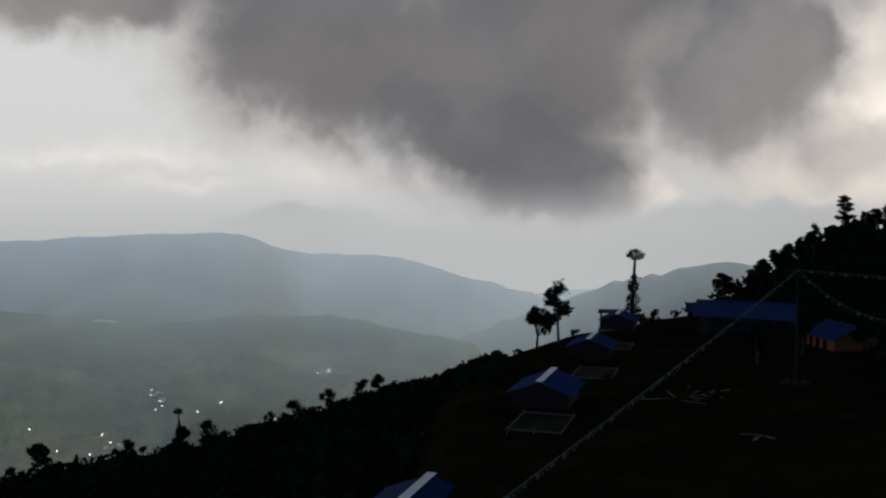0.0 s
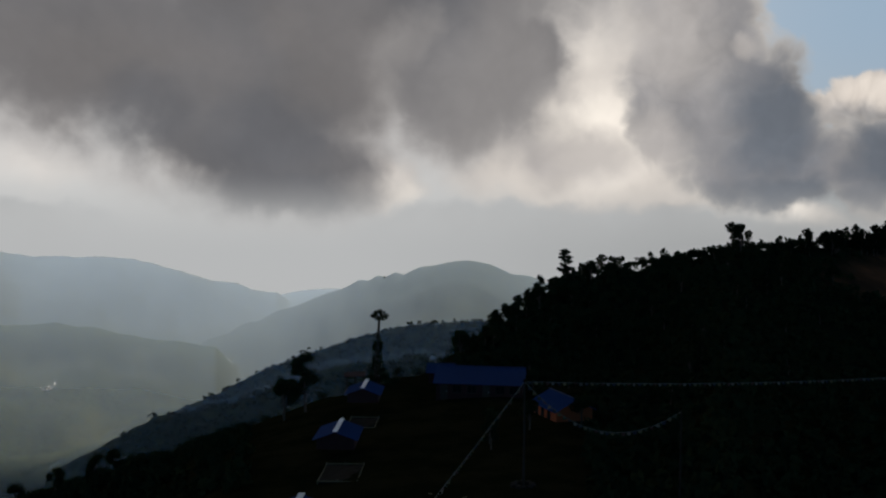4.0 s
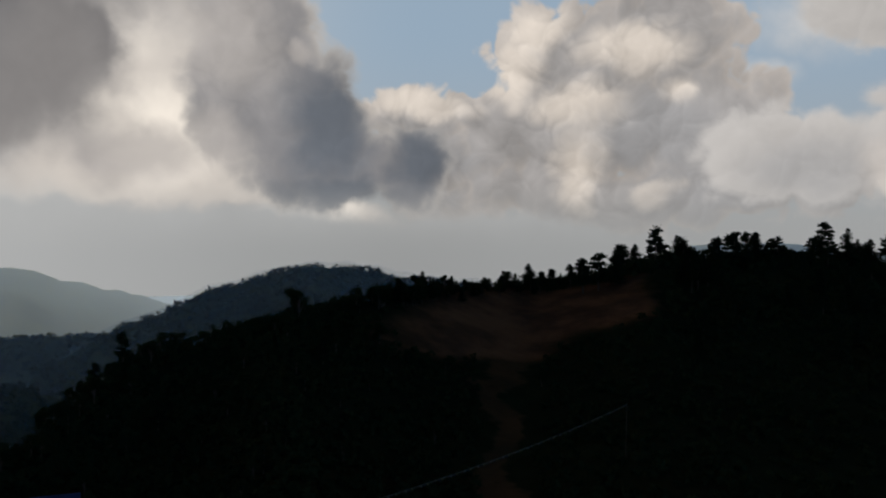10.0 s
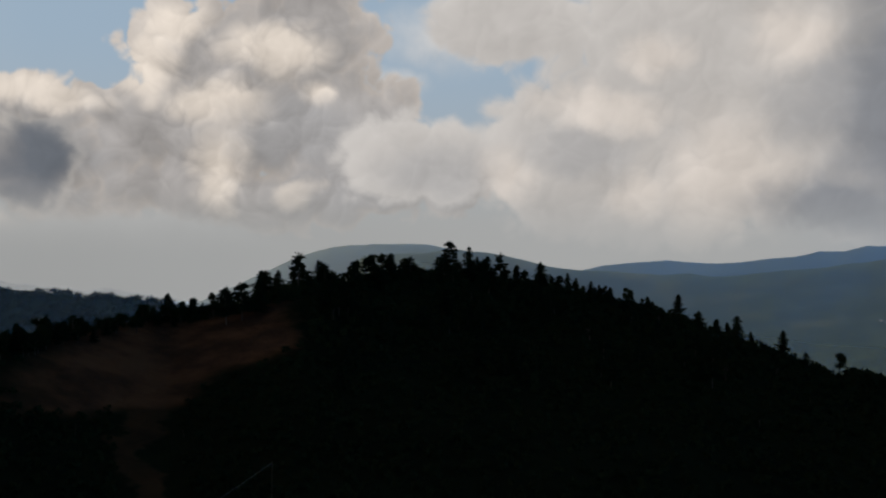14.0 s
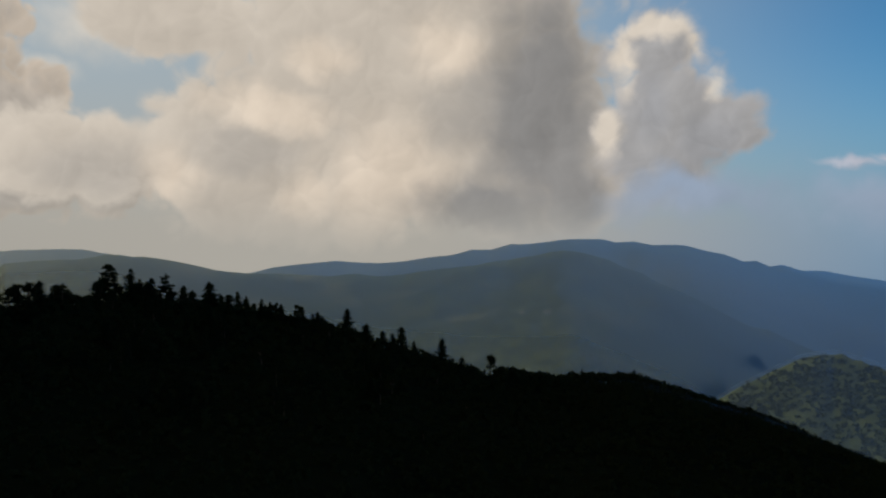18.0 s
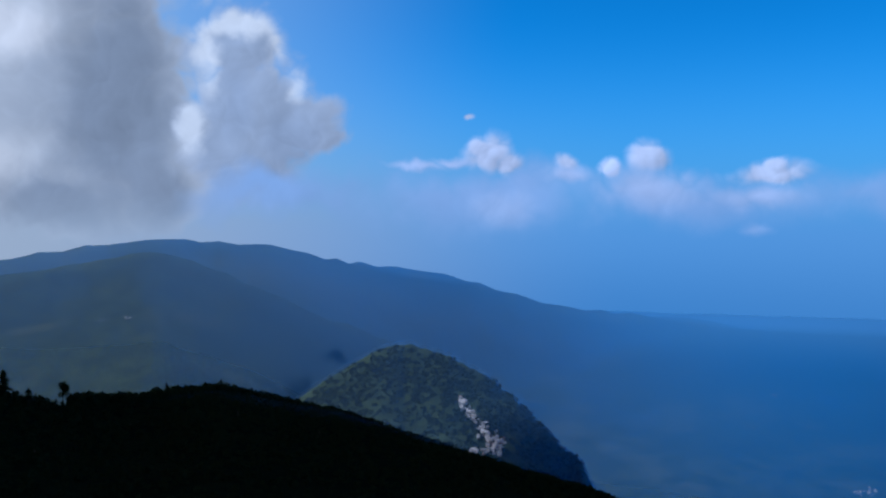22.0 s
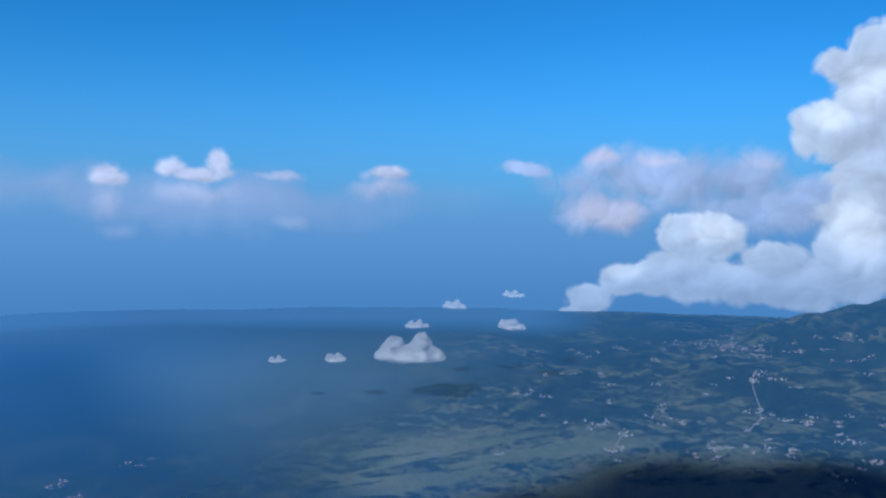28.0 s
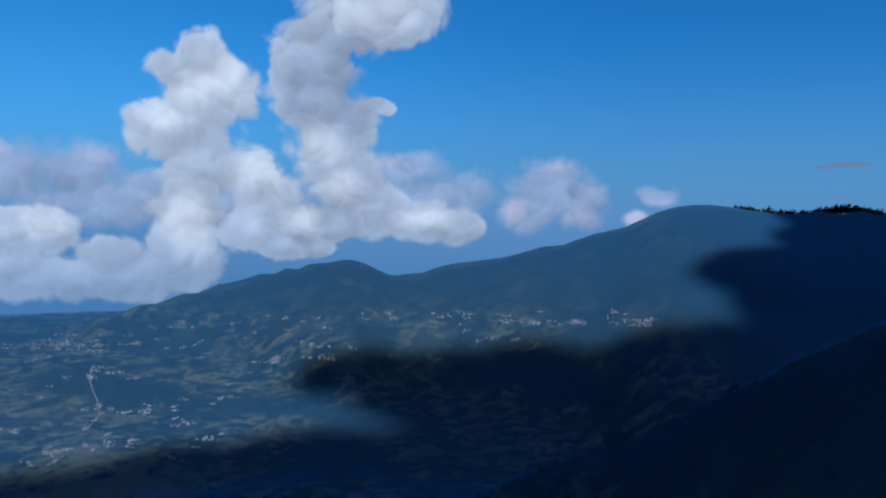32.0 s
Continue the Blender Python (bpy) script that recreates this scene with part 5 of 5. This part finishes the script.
flag_line((0.2, 30.0, ground_at(0.2, 30.0) + 0.1), 0.2, 0.42, "straight line of faded small flags down to the ground", 1)
flag_line((108.4, 66.9, max(-4.8, ground_at(108.4, 66.9) + 0.2)), 1.6, 0.5, "long line of faded small flags to the hillside", 2)
flag_line((33.4, 51.5, -4.7), 2.6, 0.4, "sagging line of faded small flags", 3)
stake = tagged(thing("flag_stake", 33.4, 51.5), "thin timber stake holding a flag line", "stake")
bm = bmesh.new()
stem(bm, [(0, 0, -0.5), (0, 0, -4.6 - ground_at(33.4, 51.5))], 0.07, 0.05, 7)
part("pole", bm, m_mast, stake)
for k, (x, y) in enumerate(((0.2, 30.0), (108.4, 66.9))):
    s = tagged(thing("flag_peg", x, y), "short timber peg at the end of a flag line", "peg", "flag pegs")
    bm = bmesh.new()
    stem(bm, [(0, 0, -0.4), (0.05, 0, max(0.5, (0.6 if k == 0 else -4.6 - ground_at(x, y))))], 0.06, 0.045, 7)
    part("stake", bm, m_bark, s)

# boards and scraps lying on the grass
r = random.Random(9)
for k in range(26):
    x, y = 17.5 + r.gauss(0, 1.6), 58.3 + r.gauss(0, 1.3)
    if k > 21:
        x, y = 16.2 + r.gauss(0, .4), 43.2 + r.gauss(0, .5)
    big = r.random() < 0.35
    bm = bmesh.new()
    box(bm, (r.uniform(0.9, 2.2) if big else r.uniform(.2, .5), r.uniform(.10, .22), 0.04), (0, 0, 0), bevel=0.006)
    ob = part("board" if big else "scrap", bm, m_pale if r.random() < .6 else m_wood)
    ob.matrix_world = pose(x, y, ground_at(x, y) + 0.06, r.uniform(-9, 9), r.uniform(-9, 9), r.uniform(0, 180))
    tagged(ob, "pale loose board lying on the grass" if big else "small pale scrap of wood on the grass", "board" if big else "scrap", "scattered boards")

# ---- settlements below the hill ----
def meets(az, el, eye):
    """Where a line of sight at that azimuth and elevation from above the hill meets the land."""
    rs = np.geomspace(900, 4850, 200)
    z = land(np.full_like(rs, az), rs)
    over = eye + rs * math.tan(radians(el)) - z
    under = np.nonzero(over <= 0)[0]
    k = max(int(under[0]), 1) if len(under) else len(rs) - 1
    f = min(max(over[k - 1] / max(over[k - 1] - over[k], 1e-6), 0.0), 1.0)
    x, y = polar(az, rs[k - 1] + (rs[k] - rs[k - 1]) * f)
    return x, y, float(z[k - 1] + (z[k] - z[k - 1]) * f)


m_wall = plain("whitewashed_wall", (0.56, 0.48, 0.42), 0.85, 0.0, 0.2, 0.3, 0.1, 0.2)
m_tin = plain("tin_roof", (0.48, 0.43, 0.40), 0.5, 0.0, 0.35, 0.3, 0.1, 0.4)
m_tile = plain("clay_roof", (0.24, 0.14, 0.10), 0.8, 0.0, 0.3, 0.3, 0.1, 0.2)
m_dark = plain("window_opening", (0.03, 0.03, 0.035), 0.4, 0.0, 0.1, 1.0, 0.0, 0.3)


def far_house(roof_mat, storeys, flat):
    root = new("village_house")
    h = 2.8 * storeys
    bm = bmesh.new()
    box(bm, (9, 6.5, h + 4), (0, 0, h / 2 - 2))
    part("wall", bm, m_wall, root)
    bm = bmesh.new()
    if flat:
        box(bm, (9.8, 7.3, 0.4), (0, 0, h + 0.2))
        box(bm, (3, 2.6, 2.2), (2.4, 1.4, h + 1.4))
    else:
        vs = [bm.verts.new(p) for p in ((-5.1, -4, h - .2), (5.1, -4, h - .2), (5.1, 4, h - .2), (-5.1, 4, h - .2), (-5.1, 0, h + 2.4), (5.1, 0, h + 2.4))]
        for f in ((0, 1, 5, 4), (2, 3, 4, 5), (1, 2, 5), (3, 0, 4), (3, 2, 1, 0)):
            bm.faces.new([vs[i] for i in f])
    part("roof", bm, roof_mat, root)
    for s in range(storeys):
        for x in (-2.6, 0.2, 2.8):
            bm = bmesh.new()
            box(bm, (1.2, 0.12, 1.3), (x, -3.28, 1.5 + 2.8 * s))
            part("window", bm, m_dark, root)
    return root


models = [far_house(m_tin, 2, False), far_house(m_tin, 2, True), far_house(m_tile, 1, False)]
used = [False] * 3
g = random.Random(77)
LANE = [(-119.77, -11.45), (-119.96, -12.18), (-120.57, -12.91), (-121.41, -13.74), (-122.25, -14.45), (-122.02, -15.06)]
for k in range(150):
    # packed along a lane down the spur, widening below
    f = 5 * g.random() ** 0.75
    i = min(int(f), 4)
    az, el = (LANE[i][n] + (LANE[i + 1][n] - LANE[i][n]) * (f - i) for n in (0, 1))
    az, el = az + g.gauss(0, 0.05 + 0.08 * f), el + g.gauss(0, 0.05 + 0.04 * f)
    if k > 138:
        az, el = LANE[5][0] + 1.2 + g.gauss(0, .25), LANE[5][1] + g.gauss(0, .15)
    x, y, z = meets(az, el, 49.2)
    i = g.choice((0, 0, 1, 2))
    m = pose(x, y, z - 0.3, 0, 0, g.uniform(0, 360)) @ Matrix.Scale(g.uniform(0.45, 0.8), 4)
    ob = models[i] if not used[i] else copy_thing(models[i], Matrix.Identity(4))
    used[i] = True
    ob.matrix_basis = m
    tagged(ob, ("pale tin-roofed village house on the spur", "flat-roofed pale village house on the spur", "low clay-roofed village house on the spur")[i], "house", "village on the spur")


def town(spots, eye, label, seed, name="town", scale=0.38):
    """Many small houses in one mesh; spots are (azimuth, elevation, spread across, spread in depth, count)."""
    q = random.Random(seed)
    co, faces, mats = [], [], []
    for az, el, sa, se, n in spots:
        for k in range(int(n * 2.0)):
            if k % 6 == 0:          # hamlets of a few houses
                ca, ce = q.uniform(-sa, sa), q.gauss(0, se * 0.6)
            x, y, z = meets(az + ca + q.gauss(0, min(0.16, sa * 0.5)), el + ce + q.gauss(0, min(0.05, se)), eye)
            w, d, h, a = q.uniform(6, 17) * scale, q.uniform(6, 11) * scale, q.uniform(4, 9) * scale, q.uniform(0, 3.14)
            c, s = math.cos(a), math.sin(a)
            b = len(co)
            for zz in (z - 6, z + h):
                for px, py in ((-w, -d), (w, -d), (w, d), (-w, d)):
                    co.append((x + (px * c - py * s) / 2, y + (px * s + py * c) / 2, zz))
            for px in (-w, w):
                co.append((x + px * c / 2, y + px * s / 2, z + h + q.choice((0.3, 2.2))))
            faces += [(b, b + 1, b + 5, b + 4), (b + 1, b + 2, b + 6, b + 5), (b + 2, b + 3, b + 7, b + 6), (b + 3, b, b + 4, b + 7), (b + 4, b + 5, b + 9, b + 8), (b + 6, b + 7, b + 8, b + 9), (b + 5, b + 6, b + 9), (b + 7, b + 4, b + 8)]
            roof = q.choice((1, 1, 2))
            mats += [0, 0, 0, 0, roof, roof, 0, 0]
    ob = sheet(name, co, faces, m_wall)
    ob.data.materials.append(m_tin)
    ob.data.materials.append(m_tile)
    ob.data.polygons.foreach_set("material_index", mats)
    return tagged(ob, label, "town", kind="stuff")


town([(-188.8, -7.80, 1.56, 0.48, 80), (-186.8, -7.59, 1.85, 0.11, 26), (-191.1, -7.79, 1.67, 0.11, 26), (-188.6, -7.02, 0.52, 0.30, 8), (-190.1, -9.45, 0.81, 0.26, 18), (-189.7, -10.34, 0.22, 0.52, 12), (-190.0, -11.81, 0.22, 0.74, 12), (-189.5, -12.83, 0.22, 0.15, 5)],
     61, "pale houses of a market town on the plain", 1)
town([(-181.6, -8.09, 0.52, 0.22, 9), (-184.1, -7.60, 2.22, 0.19, 10), (-183.4, -8.71, 0.37, 0.19, 6), (-177.6, -9.93, 1.85, 0.37, 9), (-174.7, -11.20, 0.67, 0.15, 10), (-176.6, -11.31, 1.30, 0.22, 9), (-179.7, -13.02, 1.19, 0.30, 16), (-181.2, -14.24, 0.44, 0.67, 10), (-187.6, -14.19, 0.67, 0.44, 26), (-190.7, -13.88, 1.48, 0.30, 26), (-186.2, -14.62, 0.37, 0.15, 6), (-192.1, -11.88, 0.93, 0.56, 14), (-184.6, -12.49, 0.93, 0.37, 12), (-183.6, -11.83, 0.74, 0.22, 6), (-196.9, -13.99, 1.30, 0.44, 22), (-195.6, -12.70, 1.48, 0.37, 14), (-197.5, -11.45, 1.11, 0.22, 10), (-194.9, -15.02, 0.44, 0.19, 6), (-194.5, -6.77, 1.48, 0.22, 12), (-194.9, -8.27, 1.48, 0.19, 14), (-200.2, -9.10, 0.93, 0.19, 16), (-202.8, -8.95, 2.22, 0.19, 26), (-204.7, -8.11, 1.48, 0.22, 12), (-207.7, -6.21, 1.48, 0.30, 14), (-201.7, -6.44, 1.48, 0.30, 8)],
     61, "rows of pale houses along roads on the plain", 2)
town([(-183.3, -8.81, 9.26, 1.48, 50), (-178.2, -12.62, 5.56, 2.22, 36), (-192.6, -11.35, 6.67, 2.22, 40), (-197.9, -7.37, 5.93, 1.11, 30), (-205.5, -6.23, 4.44, 0.93, 16)],
     61, "scattered pale farmhouses on the plain", 3)
town([(-212.9, -6.23, 1.48, 0.30, 22), (-216.2, -6.40, 0.52, 0.30, 20), (-219.3, -6.51, 2.22, 0.15, 44), (-221.0, -6.52, 0.37, 0.15, 10), (-224.0, -6.35, 1.85, 0.22, 26), (-215.8, -7.79, 1.48, 0.15, 12), (-225.9, -6.12, 0.59, 0.11, 12), (-220.0, -5.92, 4.44, 0.44, 14), (-212.4, -7.05, 1.48, 0.37, 10)],
     61, "houses strung along the foot of the far ridge", 4)
town([(-139.9, -10.64, 0.2, 0.11, 3), (-145.1, -15.82, 0.6, 0.3, 10), (-146.4, -16.88, 0.8, 0.38, 14), (-149.7, -14.98, 1.1, 0.38, 10), (-143.6, -17.51, 1.1, 0.3, 8)], 56, "pale houses in the hazy valley", 5)

# roads that wind through the plain
m_road = plain("dusty_road", (0.34, 0.29, 0.24), 0.95, 0.0, 0.15, 0.05, 0.2, 0.1)


def lane_on(points, eye, width):
    """A dusty road laid on the land along a line of sights."""
    co, faces = [], []
    for (a0, e0), (a1, e1) in zip(points, points[1:]):
        for k in range(6):
            f = k / 6
            x, y, z = meets(a0 + (a1 - a0) * f, e0 + (e1 - e0) * f, eye)
            co.append(Vector((x, y, z + 1.5)))
    ring = []
    for k, p in enumerate(co):
        d = co[min(k + 1, len(co) - 1)] - co[max(k - 1, 0)]
        n = Vector((-d.y, d.x, 0)).normalized() * width / 2
        ring += [p - n, p + n]
    ob = sheet("road", ring, [(2 * k, 2 * k + 1, 2 * k + 3, 2 * k + 2) for k in range(len(co) - 1)], m_road)
    return tagged(ob, "pale dusty road winding over the plain", "road", kind="structure")


lane_on([(-189.74, -9.14), (-189.59, -9.87), (-189.81, -10.60), (-190.10, -11.34), (-190.17, -12.06), (-189.65, -12.62), (-189.43, -12.96)], 61.4, 5)
lane_on([(-185.19, -7.57), (-187.14, -7.67), (-189.31, -7.81), (-192.63, -7.82)], 61.4, 4)
lane_on([(-181.57, -13.73), (-181.23, -14.25), (-181.02, -14.84), (-180.28, -15.04)], 61.4, 4)
town([(18.7, -11.7, 0.4, 0.4, 9), (8.0, -10.6, 0.5, 0.12, 5), (21.4, -14.4, 0.8, 0.2, 5), (11.4, -13.5, 0.4, 0.2, 4)], 0, "small pale houses in the misty valley", 6)
town([(-17.0, -11.4, 1.0, 0.12, 7), (-26.1, -9.4, 0.3, 0.1, 2), (-98.0, -5.6, 1.2, 0.4, 5)], 20, "a few pale farmhouses on the hazy slope", 7)

# small white clouds drifting over the plain
for k, (az, el, w, r) in enumerate(((-167.7, -8.9, 250, 3000), (-162.5, -9.1, 82, 3000), (-158.6, -9.1, 60, 3000), (-170.4, -5.6, 85, 3200), (-174.3, -4.8, 75, 3300), (-174.2, -6.9, 105, 3200), (-167.9, -6.9, 80, 3200))):
    x, y = polar(az, r)
    z = 59 + r * math.tan(radians(el))
    w *= 1.1
    q = random.Random(200 + k)
    side = toward(az - 90)
    spots = [(x, y, z, w * 0.30, 0.4)]
    for j in range(9):
        f = q.uniform(-1, 1)
        spots.append((x + side.x * w * .42 * f, y + side.y * w * .42 * f, z + w * q.uniform(-.02, .05), w * q.uniform(.11, .2) * (1.2 - .5 * abs(f)), q.uniform(.6, 1.0)))
    for f, hgt in ((-0.55, 0.18), (0.18, 0.26)):
        spots.append((x + side.x * w * .5 * f, y + side.y * w * .5 * f, z + w * hgt * 0.5, w * 0.13, 1.3))
    puffy("low_cloud", spots, "small white cloud drifting low over the plain", 3, thin)

# glowing globes on made-up poles, added as bright dots by the valley's farmhouses
m_dot_glow = bpy.data.materials.new("bright_dot_glow")
m_dot_glow.use_nodes = True
glow = m_dot_glow.node_tree.nodes["Principled BSDF"]
glow.inputs["Emission Color"].default_value, glow.inputs["Emission Strength"].default_value = (1.0, 0.90, 0.76, 1), 7.0
for k, (az, el) in enumerate(((18.7, -12.6), (21.9, -13.9), (26.0, -13.2), (24.5, -14.6), (22.6, -15.0), (14.6, -12.4), (16.1, -12.9), (18.9, -11.37), (18.4, -12.1), (18.95, -11.7), (18.3, -12.4), (8.4, -10.72), (7.6, -10.55), (7.9, -10.7), (21.4, -14.4), (11.4, -13.5), (11.2, -13.6))):
    x, y, z = meets(az, el, 0)
    root = tagged(thing("yard_lamp", x, y, z), "small glowing globe on a pole, added as a bright dot in the misty valley", "lamp", "yard lamps")
    bm = bmesh.new()
    rod(bm, (0, 0, -1), (0, 0, 7), 0.15, 0.1, 6)
    part("pole", bm, m_wood, root)
    bm = bmesh.new()
    bmesh.ops.create_icosphere(bm, subdivisions=2, radius=1.3, matrix=Matrix.Translation((0, 0, 8)))
    part("globe", bm, m_dot_glow, root, "glowing globe", True)
